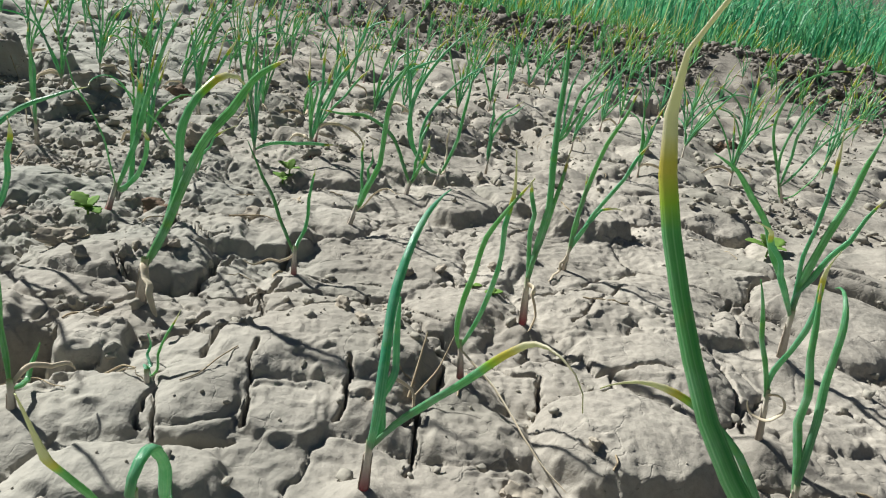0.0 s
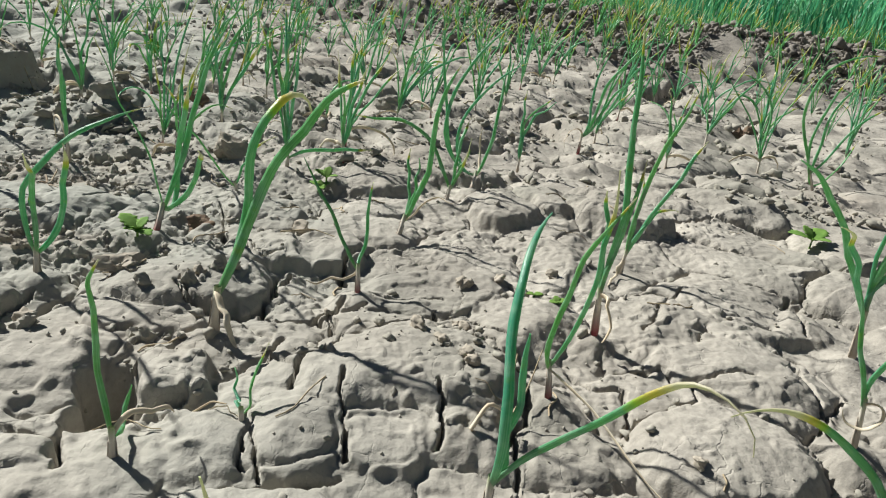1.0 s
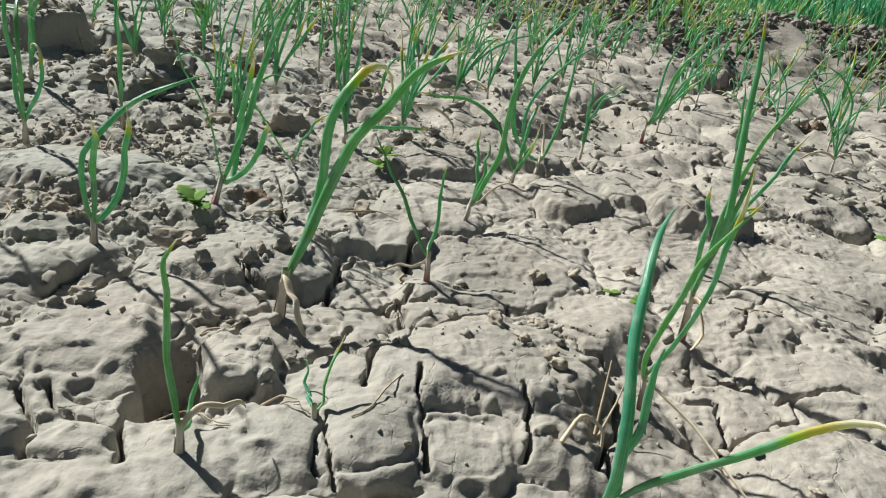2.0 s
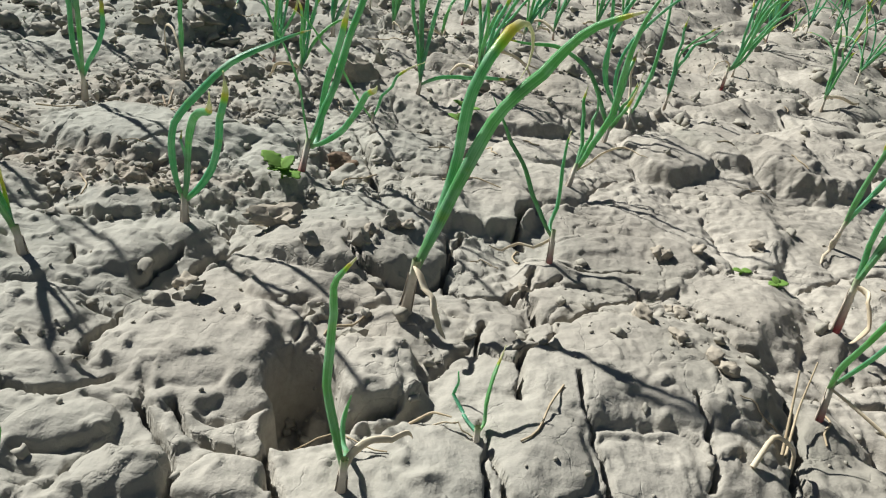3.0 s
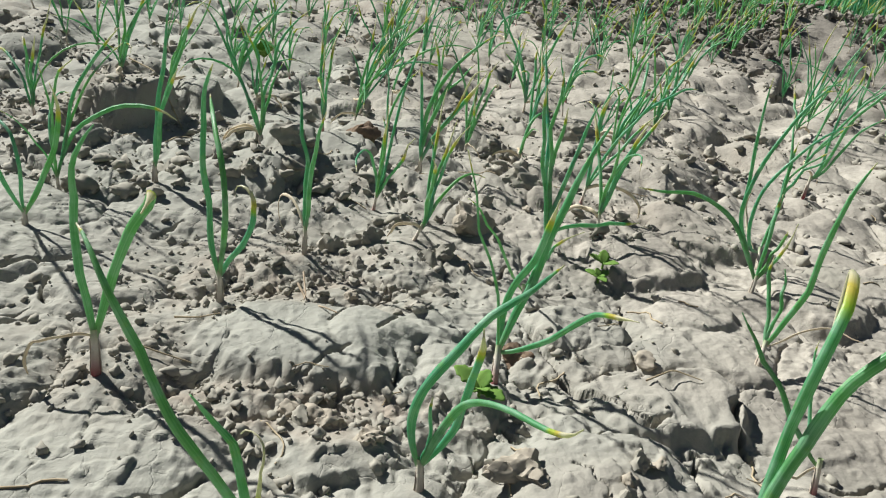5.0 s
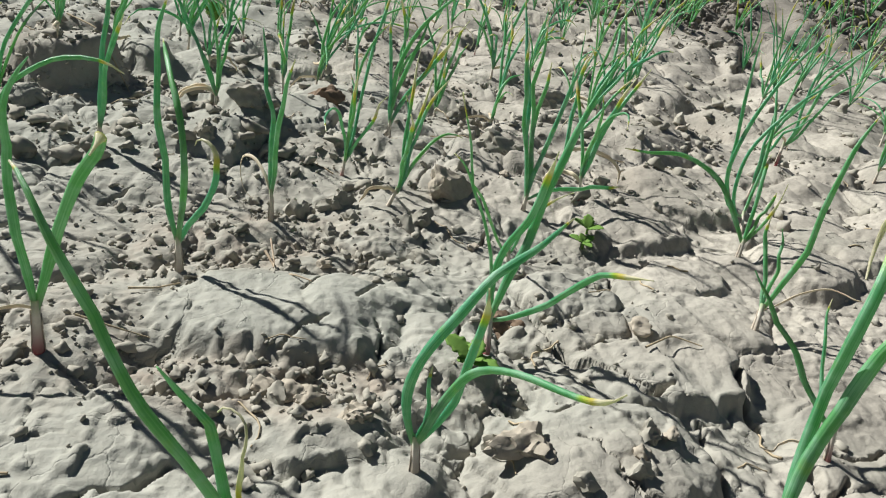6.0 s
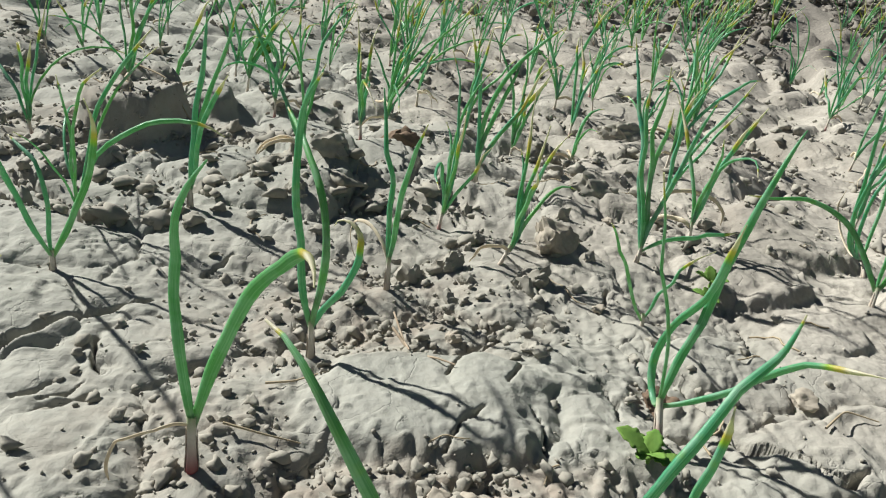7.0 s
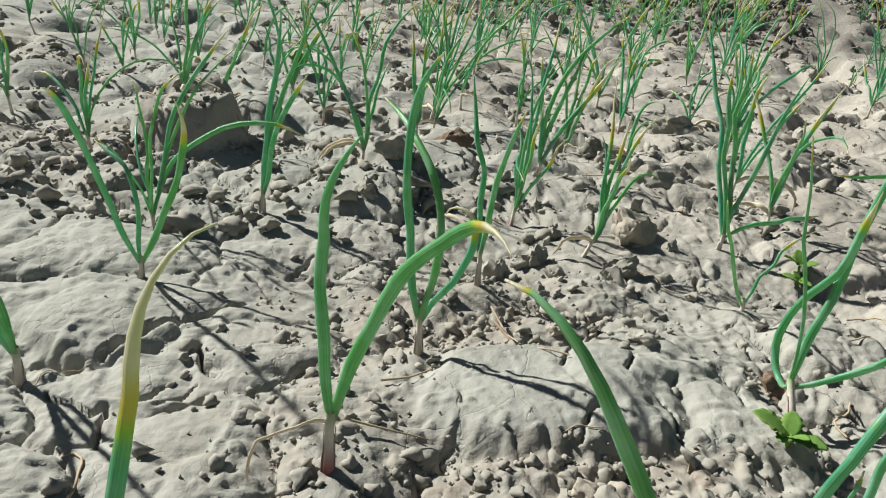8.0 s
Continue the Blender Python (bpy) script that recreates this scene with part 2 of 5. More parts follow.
# raised blocks and hollows: x, y, half length, half width, turn in degrees, height in millimetres
BLOCKS = [
    (-0.198, 0.417, 0.019, 0.031, 8, -38), (-0.224, 0.462, 0.022, 0.018, 10, 5),
    (-0.652, 1.142, 0.056, 0.078, 8, 48), (0.655, 1.915, 0.300, 0.045, 60, -42),
]
# ledges: their line in plan, metres that the left side rises and the right side drops
LEDGES = [([(0.030, 0.400), (0.078, 0.530), (0.130, 0.660), (0.205, 0.830)], 0.006, 0.005)]
CRACKS = []


def crack(line, width):
    """A main crack of the mud: its line in plan, and its width in millimetres."""
    CRACKS.append((line, 0.60 * width / 1000))


crack([(-0.138, 0.595), (-0.136, 0.557), (-0.136, 0.530), (-0.127, 0.522), (-0.111, 0.525), (-0.095, 0.527), (-0.088, 0.531), (-0.081, 0.525), (-0.081, 0.507), (-0.074, 0.494), (-0.072, 0.482), (-0.079, 0.470), (-0.088, 0.463), (-0.093, 0.450), (-0.094, 0.439), (-0.100, 0.429)], 4.2)
crack([(-0.088, 0.531), (-0.074, 0.546), (-0.058, 0.554)], 3.0)
crack([(-0.070, 0.495), (-0.056, 0.513), (-0.041, 0.524), (-0.021, 0.531), (-0.006, 0.551), (-0.002, 0.559)], 2.6)
crack([(-0.009, 0.537), (0.004, 0.531), (0.021, 0.526), (0.036, 0.515), (0.042, 0.502), (0.051, 0.499), (0.062, 0.491)], 3.0)
crack([(-0.093, 0.450), (-0.101, 0.455), (-0.111, 0.463), (-0.117, 0.464), (-0.115, 0.482), (-0.112, 0.491)], 3.2)
crack([(-0.114, 0.409), (-0.116, 0.393), (-0.115, 0.380), (-0.113, 0.364)], 3.6)
crack([(-0.066, 0.440), (-0.067, 0.426), (-0.063, 0.411), (-0.064, 0.398), (-0.061, 0.386), (-0.060, 0.373)], 3.8)
crack([(-0.009, 0.433), (-0.007, 0.420), (-0.006, 0.409), (-0.005, 0.398), (-0.009, 0.389)], 2.8)
crack([(0.052, 0.620), (0.060, 0.618), (0.067, 0.600), (0.078, 0.595), (0.086, 0.582)], 3.4)
crack([(0.056, 0.461), (0.055, 0.443), (0.047, 0.422), (0.032, 0.390)], 6.0)
crack([(-0.265, 0.544), (-0.281, 0.529), (-0.294, 0.499), (-0.299, 0.486), (-0.307, 0.461), (-0.309, 0.446), (-0.308, 0.427)], 6.0)
crack([(-0.211, 0.379), (-0.203, 0.362), (-0.198, 0.350)], 8.0)
crack([(-0.184, 0.397), (-0.172, 0.404), (-0.157, 0.415)], 8.0)
crack([(-0.201, 0.545), (-0.188, 0.528), (-0.170, 0.520), (-0.160, 0.523)], 4.0)
crack([(-0.139, 0.329), (-0.129, 0.336), (-0.116, 0.345), (-0.099, 0.352), (-0.074, 0.355), (-0.061, 0.360)], 7.0)
crack([(-0.114, 0.389), (-0.108, 0.374), (-0.102, 0.355)], 3.2)
crack([(0.042, 0.409), (0.038, 0.383), (0.038, 0.367), (0.034, 0.360)], 5.0)
crack([(0.016, 0.545), (0.035, 0.531), (0.056, 0.518)], 3.0)
crack([(0.089, 0.493), (0.102, 0.473), (0.123, 0.470), (0.121, 0.442), (0.113, 0.426), (0.135, 0.445), (0.170, 0.463), (0.178, 0.480)], 4.4)
crack([(0.158, 0.502), (0.162, 0.480), (0.182, 0.481), (0.210, 0.491), (0.226, 0.487)], 3.8)
crack([(0.162, 0.548), (0.177, 0.577), (0.201, 0.607), (0.215, 0.623)], 3.0)
crack([(0.273, 0.532), (0.268, 0.497), (0.265, 0.467), (0.258, 0.433)], 5.0)
crack([(0.330, 0.652), (0.315, 0.602), (0.307, 0.569)], 4.0)
crack([(-0.084, 0.615), (-0.082, 0.643), (-0.075, 0.660)], 2.6)
crack([(-0.204, 0.690), (-0.195, 0.670), (-0.186, 0.650), (-0.176, 0.642), (-0.168, 0.631), (-0.158, 0.617), (-0.149, 0.616), (-0.140, 0.623)], 5.0)
crack([(-0.116, 0.798), (-0.127, 0.750), (-0.125, 0.732)], 3.0)
crack([(-0.222, 0.750), (-0.209, 0.717), (-0.203, 0.686)], 3.4)
crack([(-0.129, 0.599), (-0.133, 0.578), (-0.134, 0.563), (-0.135, 0.549), (-0.142, 0.535), (-0.149, 0.528), (-0.163, 0.525), (-0.178, 0.527), (-0.191, 0.538), (-0.196, 0.544)], 4.2)
crack([(-0.211, 0.571), (-0.202, 0.564), (-0.200, 0.554), (-0.197, 0.548)], 2.4)
crack([(-0.224, 0.597), (-0.198, 0.602), (-0.178, 0.611)], 2.0)
crack([(-0.056, 0.578), (-0.043, 0.575), (-0.026, 0.577), (0.002, 0.586)], 3.0)
crack([(-0.077, 0.561), (-0.082, 0.546), (-0.095, 0.532), (-0.087, 0.521)], 5.0)
crack([(-0.467, 0.508), (-0.460, 0.520), (-0.454, 0.530), (-0.445, 0.535), (-0.432, 0.534), (-0.420, 0.547), (-0.414, 0.556)], 3.6)
crack([(-0.401, 0.495), (-0.388, 0.501)], 5.0)
crack([(-0.301, 0.533), (-0.300, 0.521), (-0.305, 0.506), (-0.309, 0.495)], 5.0)
crack([(-0.290, 0.570), (-0.282, 0.555), (-0.268, 0.578), (-0.270, 0.588)], 2.6)
crack([(-0.351, 0.508), (-0.345, 0.491)], 2.6)
crack([(-0.244, 0.615), (-0.242, 0.601)], 4.0)
crack([(-0.072, 0.664), (-0.081, 0.636), (-0.084, 0.606)], 5.0)
crack([(-0.363, 0.703), (-0.352, 0.721), (-0.341, 0.743), (-0.323, 0.754), (-0.318, 0.769)], 3.0)
crack([(-0.330, 0.693), (-0.323, 0.699), (-0.313, 0.720)], 2.6)
crack([(-0.315, 0.676), (-0.314, 0.666), (-0.314, 0.654), (-0.319, 0.641)], 2.6)
crack([(-0.264, 0.672), (-0.261, 0.691), (-0.266, 0.707), (-0.275, 0.716)], 3.6)
crack([(-0.233, 0.807), (-0.218, 0.827)], 5.0)
crack([(-0.619, 0.722), (-0.606, 0.735), (-0.597, 0.754), (-0.575, 0.766), (-0.561, 0.778), (-0.552, 0.785)], 5.5)
crack([(-0.574, 0.738), (-0.566, 0.715), (-0.558, 0.704)], 5.0)
crack([(-0.583, 0.678), (-0.570, 0.688), (-0.564, 0.697)], 2.6)
crack([(-0.184, 0.652), (-0.172, 0.643), (-0.162, 0.630), (-0.151, 0.621)], 3.0)
crack([(-0.374, 0.640), (-0.362, 0.654), (-0.350, 0.669)], 3.6)
crack([(-0.639, 0.690), (-0.623, 0.680), (-0.611, 0.673), (-0.607, 0.677)], 5.0)
crack([(-0.607, 0.677), (-0.606, 0.658), (-0.604, 0.646)], 4.0)
crack([(-0.596, 0.682), (-0.584, 0.688), (-0.578, 0.698)], 3.0)
crack([(-0.528, 0.832), (-0.519, 0.851), (-0.513, 0.866)], 4.0)
crack([(-0.326, 0.388), (-0.311, 0.386), (-0.299, 0.396), (-0.290, 0.409)], 5.0)
crack([(-0.257, 0.398), (-0.244, 0.381), (-0.220, 0.372), (-0.210, 0.372)], 6.0)
crack([(-0.273, 0.395), (-0.257, 0.377), (-0.243, 0.361), (-0.235, 0.344)], 4.0)

MOUNDS = []


def mound(x, y, half_length, half_width, turn, high):
    """A plate of mud domed up by drying: its oval in plan, the oval's turn in degrees, its height in millimetres."""
    MOUNDS.append((x, y, half_length, half_width, radians(turn), high / 1000))


mound(-0.452, 0.577, 0.042, 0.033, 10, 8.8)
mound(-0.414, 0.514, 0.052, 0.026, 7, 10.8)
mound(-0.191, 0.566, 0.064, 0.045, 8, 18.4)
mound(-0.136, 0.642, 0.055, 0.034, 10, 16.9)
mound(-0.172, 0.685, 0.038, 0.022, 11, 8.8)
mound(-0.099, 0.708, 0.047, 0.029, 12, 8.8)
mound(-0.172, 0.731, 0.044, 0.031, 13, 18.4)
mound(-0.058, 0.776, 0.043, 0.029, 14, 12.4)
mound(-0.005, 0.61, 0.058, 0.033, 8, 8.8)
mound(-0.048, 0.533, 0.047, 0.022, 6, 8.8)
mound(-0.325, 0.518, 0.023, 0.024, 7, 12.4)
mound(-0.345, 0.576, 0.035, 0.024, 9, 10.8)
mound(-0.229, 0.516, 0.029, 0.021, 7, 7.9)
mound(-0.59, 0.703, 0.027, 0.027, 2, 8.8)
mound(-0.531, 0.74, 0.044, 0.032, 4, 12.4)
mound(-0.055, 0.877, 0.039, 0.04, 7, 21.2)
mound(-0.591, 0.778, 0.03, 0.027, 5, 8.8)
mound(-0.575, 0.651, 0.028, 0.02, 1, 8.8)
mound(-0.628, 0.758, 0.041, 0.039, 1, 15.9)
mound(-0.587, 0.702, 0.043, 0.02, -1, 7.9)
mound(-0.543, 0.758, 0.043, 0.034, 0, 7.9)
mound(-0.028, 0.464, 0.078, 0.052, 12, 16.9)
mound(-0.091, 0.39, 0.026, 0.029, 11, 14.2)
mound(-0.04, 0.389, 0.026, 0.024, 9, 10.8)
mound(-0.265, 0.450, 0.044, 0.044, 13, 11.5)
mound(-0.342, 0.453, 0.022, 0.022, 13, 8.8)
mound(-0.165, 0.439, 0.025, 0.031, 12, 14.2)
mound(-0.103, 0.484, 0.02, 0.026, 13, 7.9)
mound(0.074, 0.809, 0.046, 0.048, 22, 20.4)
mound(0.137, 0.847, 0.046, 0.049, 22, 20.4)
mound(0.207, 0.829, 0.058, 0.078, 21, 26.6)
mound(-0.068, 0.868, 0.056, 0.048, 25, 18.4)
mound(-0.1, 0.654, 0.033, 0.04, 18, 16.9)
mound(-0.048, 0.721, 0.033, 0.03, 20, 8.8)
mound(-0.165, 0.715, 0.029, 0.037, 22, 14.2)
mound(-0.227, 0.367, 0.02, 0.018, 10, 2.0)
mound(-0.281, 0.370, 0.023, 0.022, 11, 2.5)
mound(-0.028, 0.577, 0.065, 0.029, 16, 7.9)
mound(0.059, 0.532, 0.033, 0.033, 14, 7.9)
mound(0.164, 0.403, 0.062, 0.045, 11, 21.2)
mound(0.202, 0.508, 0.053, 0.029, 14, 12.4)
mound(0.122, 0.462, 0.036, 0.031, 14, 6.3)
mound(0.273, 0.585, 0.064, 0.036, 16, 8.8)
mound(0.314, 0.444, 0.03, 0.026, 12, 12.4)
mound(0.403, 0.575, 0.04, 0.028, 15, 12.4)
mound(-0.098, 0.322, 0.05, 0.022, 10, 12.4)
mound(-0.09, 0.385, 0.027, 0.034, 13, 8.8)
mound(-0.038, 0.397, 0.024, 0.037, 13, 8.8)
mound(-0.138, 0.375, 0.026, 0.032, 12, 7.9)
mound(0.093, 0.401, 0.021, 0.025, 12, 6.3)
mound(-0.608, 1.276, 0.03, 0.092, 30, 33.3)
mound(-0.446, 1.067, 0.031, 0.061, 22, 25.6)
mound(-0.275, 1.498, 0.045, 0.081, 32, 23.0)
mound(0.027, 0.954, 0.07, 0.066, 13, 17.9)
mound(-0.089, 0.863, 0.049, 0.035, 12, 15.4)
mound(-0.076, 1.225, 0.037, 0.039, 22, 15.4)
mound(-0.162, 0.995, 0.028, 0.032, 17, 12.8)
mound(-0.197, 0.998, 0.03, 0.041, 6, 16.6)
mound(-0.712, 1.064, 0.018, 0.053, 7, 17.9)
mound(-0.072, 1.22, 0.041, 0.052, 8, 16.6)
mound(-0.118, 1.109, 0.044, 0.042, 6, 12.8)
mound(-0.886, 1.426, 0.041, 0.091, 17, 17.9)
mound(-0.536, 1.887, 0.062, 0.153, 23, 17.9)
mound(-0.32, 0.404, 0.019, 0.015, 12, 9)
mound(-0.293, 0.376, 0.02, 0.013, 10, 11)
mound(-0.262, 0.354, 0.019, 0.013, 9, 12)
mound(-0.221, 0.357, 0.017, 0.013, 10, 10)
mound(-0.255, 0.414, 0.017, 0.014, 13, 6)
mound(-0.372, 0.682, 0.086, 0.048, 0, 22.0)
mound(-0.285, 0.664, 0.045, 0.036, -20, 12.4)

FEET = [
    (0.013, 0.331), (0.066, 0.444), (0.117, 0.534), (0.169, 0.655), (-0.067, 0.565), (-0.159, 0.488),
    (-0.118, 0.394), (-0.174, 0.358), (-0.303, 0.549), (-0.369, 0.488), (-0.498, 0.627), (-0.446, 0.722),
    (-0.395, 0.808), (-0.292, 1.032), (-0.622, 0.811), (-0.555, 0.929), (-0.176, 0.874), (-0.210, 0.773),
    (-0.251, 0.645), (-0.040, 0.695), (0.011, 0.815), (0.043, 0.866), (0.116, 0.984), (0.227, 1.112),
    (0.258, 0.418), (0.328, 0.537), (0.249, 0.355), (0.567, 1.035), (0.107, 0.044), (-0.069, 0.253),
    (-0.080, 0.262), (0.202, 0.305), (-0.553, 0.510), (-0.280, 0.312), (-0.278, 0.310),
]
BUND = [(-6.0, 3.6), (-3.0, 3.5), (-0.6, 3.4), (0.3, 3.2), (0.75, 2.95), (1.1, 2.75), (1.7, 2.8), (2.6, 3.1), (4.2, 3.4), (8.0, 3.6)]
STRIP = [(0.12, 1.02), (0.20, 1.24), (0.45, 1.68), (0.85, 2.30)]   # bare furrow between two beds


def off_line(x, y, line):
    """Distance in plan to a line of several points."""
    best = np.full(np.shape(x), 1e9)
    for (ax, ay), (bx, by) in zip(line[:-1], line[1:]):
        dx, dy = bx - ax, by - ay
        k = np.clip(((x - ax) * dx + (y - ay) * dy) / (dx * dx + dy * dy), 0, 1)
        best = np.minimum(best, np.hypot(x - ax - k * dx, y - ay - k * dy))
    return best


def plate_seeds():
    own = np.array([(x, y) for x, y, _ in PLATES])
    seeds, crown = [tuple(p) for p in own], [h / 1000 for _, _, h in PLATES]
    gap = 0.112
    for iy in range(-8, 62):
        for ix in range(-40, 42):
            x, y = (ix + 0.5 * (iy % 2) + rng.uniform(-0.36, 0.36)) * gap, (iy + rng.uniform(-0.36, 0.36)) * gap * 0.9
            if np.min(np.hypot(own[:, 0] - x, own[:, 1] - y)) > 0.078:
                seeds.append((x, y))
                crown.append(rng.uniform(0.002, 0.010) if y < 0.9 else rng.uniform(0.003, 0.014))
    return np.array(seeds), np.array(crown)


SEEDS, CROWN = plate_seeds()
LIFT = rng.uniform(-0.0045, 0.0045, len(SEEDS))
LEAN = rng.uniform(-0.10, 0.10, (len(SEEDS), 2))
TOUGH = rng.random((len(SEEDS), 8))
BIN = 0.15
bins = {}
for number, (sx, sy) in enumerate(SEEDS):
    bins.setdefault((int(math.floor(sx / BIN)), int(math.floor(sy / BIN))), []).append(number)


def nearest_two(x, y):
    """The two nearest plate middles of every point, and the distance to the line between their plates."""
    n = len(x)
    i1, i2 = np.zeros(n, int), np.zeros(n, int)
    d1, d2 = np.full(n, 1e9), np.full(n, 1e9)
    bx, by = np.floor(x / BIN).astype(int), np.floor(y / BIN).astype(int)
    slots = max(len(v) for v in bins.values())
    x0, y0 = min(k[0] for k in bins) - 3, min(k[1] for k in bins) - 3
    grid = np.full((max(k[0] for k in bins) - x0 + 4, max(k[1] for k in bins) - y0 + 4, slots), -1)
    for (kx, ky), v in bins.items():
        grid[kx - x0, ky - y0, :len(v)] = v
    for ox in (-1, 0, 1):
        for oy in (-1, 0, 1):
            gx = np.clip(bx + ox - x0, 0, grid.shape[0] - 1)
            gy = np.clip(by + oy - y0, 0, grid.shape[1] - 1)
            for s in range(slots):
                c = grid[gx, gy, s]
                d = np.where(c >= 0, (x - SEEDS[c, 0]) ** 2 + (y - SEEDS[c, 1]) ** 2, 1e9)
                first = d < d1
                second = ~first & (d < d2)
                d2 = np.where(first, d1, np.where(second, d, d2))
                i2 = np.where(first, i1, np.where(second, c, i2))
                d1, i1 = np.where(first, d, d1), np.where(first, c, i1)
    apart = np.hypot(SEEDS[i1, 0] - SEEDS[i2, 0], SEEDS[i1, 1] - SEEDS[i2, 1]) + 1e-6
    return i1, i2, np.where(d2 < 1e8, (d2 - d1) / (2 * apart), 1.0)


def relief(x, y):
    """Height of the ground and the plate that it belongs to."""
    x, y = np.asarray(x, float).ravel(), np.asarray(y, float).ravel()
    mesh_size = np.maximum(0.0014 + 0.010 * np.maximum(0, y - 0.82), 0.0015 + 0.018 * np.maximum(0, np.abs(x + 0.16) - 0.54))

    def keep(size):
        """How far lumps of that size can be told apart by the sheet."""
        return np.clip(size / (2.4 * mesh_size) - 0.5, 0, 1)

    fx = x + 0.0022 * bumps(x, y, 0.030, 1) + keep(0.016) * 0.0026 * bumps(x, y, 0.014, 1) + keep(0.006) * 0.0015 * bumps(x, y, 0.006, 2)
    fy = y + 0.0022 * bumps(x, y, 0.030, 3) + keep(0.016) * 0.0026 * bumps(x, y, 0.014, 3) + keep(0.006) * 0.0015 * bumps(x, y, 0.006, 4)
    wx, wy = fx + 0.012 * bumps(x, y, 0.055, 0), fy + 0.012 * bumps(x, y, 0.055, 2)
    i1, i2, d = nearest_two(wx, wy)
    pair = TOUGH[i1, i2 % 8] * 0.5 + TOUGH[i2, i1 % 8] * 0.5
    near_beds = step(4.2, 3.0, y) * step(3.3, 2.4, np.abs(x)) * step(-0.55, -0.25, y)
    bund_gap = off_line(x, y, BUND)
    beds = near_beds * step(0.30, 0.50, bund_gap)
    deep = step(0.25, 0.7, pair) * (1 - 0.75 * step(0.75, 0.55, np.hypot(x + 0.18, (y - 0.55) * 1.2) ))
    width = (0.0009 + 0.0021 * deep) * (1 + 0.5 * bumps(x, y, 0.03, 5))
    crack = -keep(0.007) * (0.007 + 0.017 * deep) * step(1.45, 0.75, d / width)
    crown = CROWN[i1]
    dome = 0.50 * crown * (1 - np.exp(-np.maximum(d, 0) / 0.0050)) + 0.80 * crown * step(-0.004, 0.045, d)
    tilt = np.clip((x - SEEDS[i1, 0]) * LEAN[i1, 0] + (y - SEEDS[i1, 1]) * LEAN[i1, 1], -0.007, 0.007)
    known = step(-0.80, -0.68, x) * step(0.34, 0.18, x) * step(0.22, 0.28, y) * step(1.00, 0.88, y)   # where mounds and cracks are set out one by one
    # the mounds that stand out, smooth on top, with shoulders that fall off to the cracks
    lift, under, top = np.zeros(len(x)), np.zeros(len(x)), np.zeros(len(x))
    for mx, my, hl, hw, turn, h in MOUNDS:
        at = np.flatnonzero((np.abs(x - mx) < 1.3 * max(hl, hw)) & (np.abs(y - my) < 1.3 * max(hl, hw)))
        if len(at):
            c, s = math.cos(turn), math.sin(turn)
            px, py = 0.7 * fx[at] + 0.3 * wx[at] - mx, 0.7 * fy[at] + 0.3 * wy[at] - my
            q = (np.abs((px * c + py * s) / hl) ** 2.6 + np.abs((-px * s + py * c) / hw) ** 2.6) ** (1 / 2.6)
            edge = step(1.06, 0.78, q)
            rise = h * (0.66 * edge + 0.34 * np.clip(1 - q * q, 0, 1))
            under[at] = np.maximum(under[at], np.minimum(lift[at], rise))
            lift[at] = np.maximum(lift[at], rise)
            top[at] = np.maximum(top[at], edge)
    lift -= 0.45 * under   # a dip where two mounds meet
    z = beds * (crack * (1 - 0.8 * known) * (1 - top) + dome * (1 - 0.3 * known) * (1 - 0.7 * top) + (tilt + LIFT[i1]) * (1 - 0.65 * known) * step(0, 0.012, d))
    # small secondary cracks on the plates
    hair = np.abs(bumps(wx, wy, 0.045, 6))
    z -= keep(0.006) * beds * 0.0022 * step(0.035, 0.0, hair) * step(0.1, 0.5, bumps(x, y, 0.12, 7))
    # broad swells, lumps and crumbs
    crumbly = step(0.30, 0.85, bumps(x, y, 0.16, 3) + 0.45 * step(0.012, 0.0, d)) * (1 - 0.85 * top)
    crumbly = np.maximum(crumbly, 0.40 * known * (1 - top))
    z += 0.006 * bumps(x, y, 0.33, 1) + beds * (1 - 0.15 * known) * (1 - 0.55 * top) * (0.0085 * bumps(wx, wy, 0.115, 4) + 0.0042 * bumps(wx, wy, 0.062, 0)) + 0.0042 * beds * step(0.80, 1.2, y) * bumps(wx, wy, 0.040, 6) + 0.0035 * keep(0.022) * beds * step(0.65, 0.95, y) * np.abs(bumps(wx, wy, 0.022, 2))
    z += keep(0.028) * beds * (0.0008 + 0.0022 * crumbly) * bumps(x, y, 0.028, 5)
    z += keep(0.0115) * beds * (0.0004 + 0.0020 * crumbly) * np.abs(bumps(wx, wy, 0.0115, 6)) * 1.6
    z += keep(0.005) * beds * (0.00035 + 0.0008 * crumbly) * bumps(x, y, 0.0050, 7)
    # pimples and little crumbs stuck to the crust, thicker in some places
    strewn = step(-0.5, 0.6, bumps(x, y, 0.07, 4))
    z += keep(0.006) * beds * (0.0004 + 0.0014 * strewn) * step(0.30, 0.75, bumps(fx, fy, 0.0062, 3))
    z += keep(0.010) * beds * 0.0026 * strewn * step(0.52, 0.82, bumps(fx, fy, 0.0105, 6))
    pit = bumps(x, y, 0.019, 2)
    z -= keep(0.012) * beds * 0.0007 * step(0.72, 0.88, pit)
    z += beds * (lift - 0.003 * known)
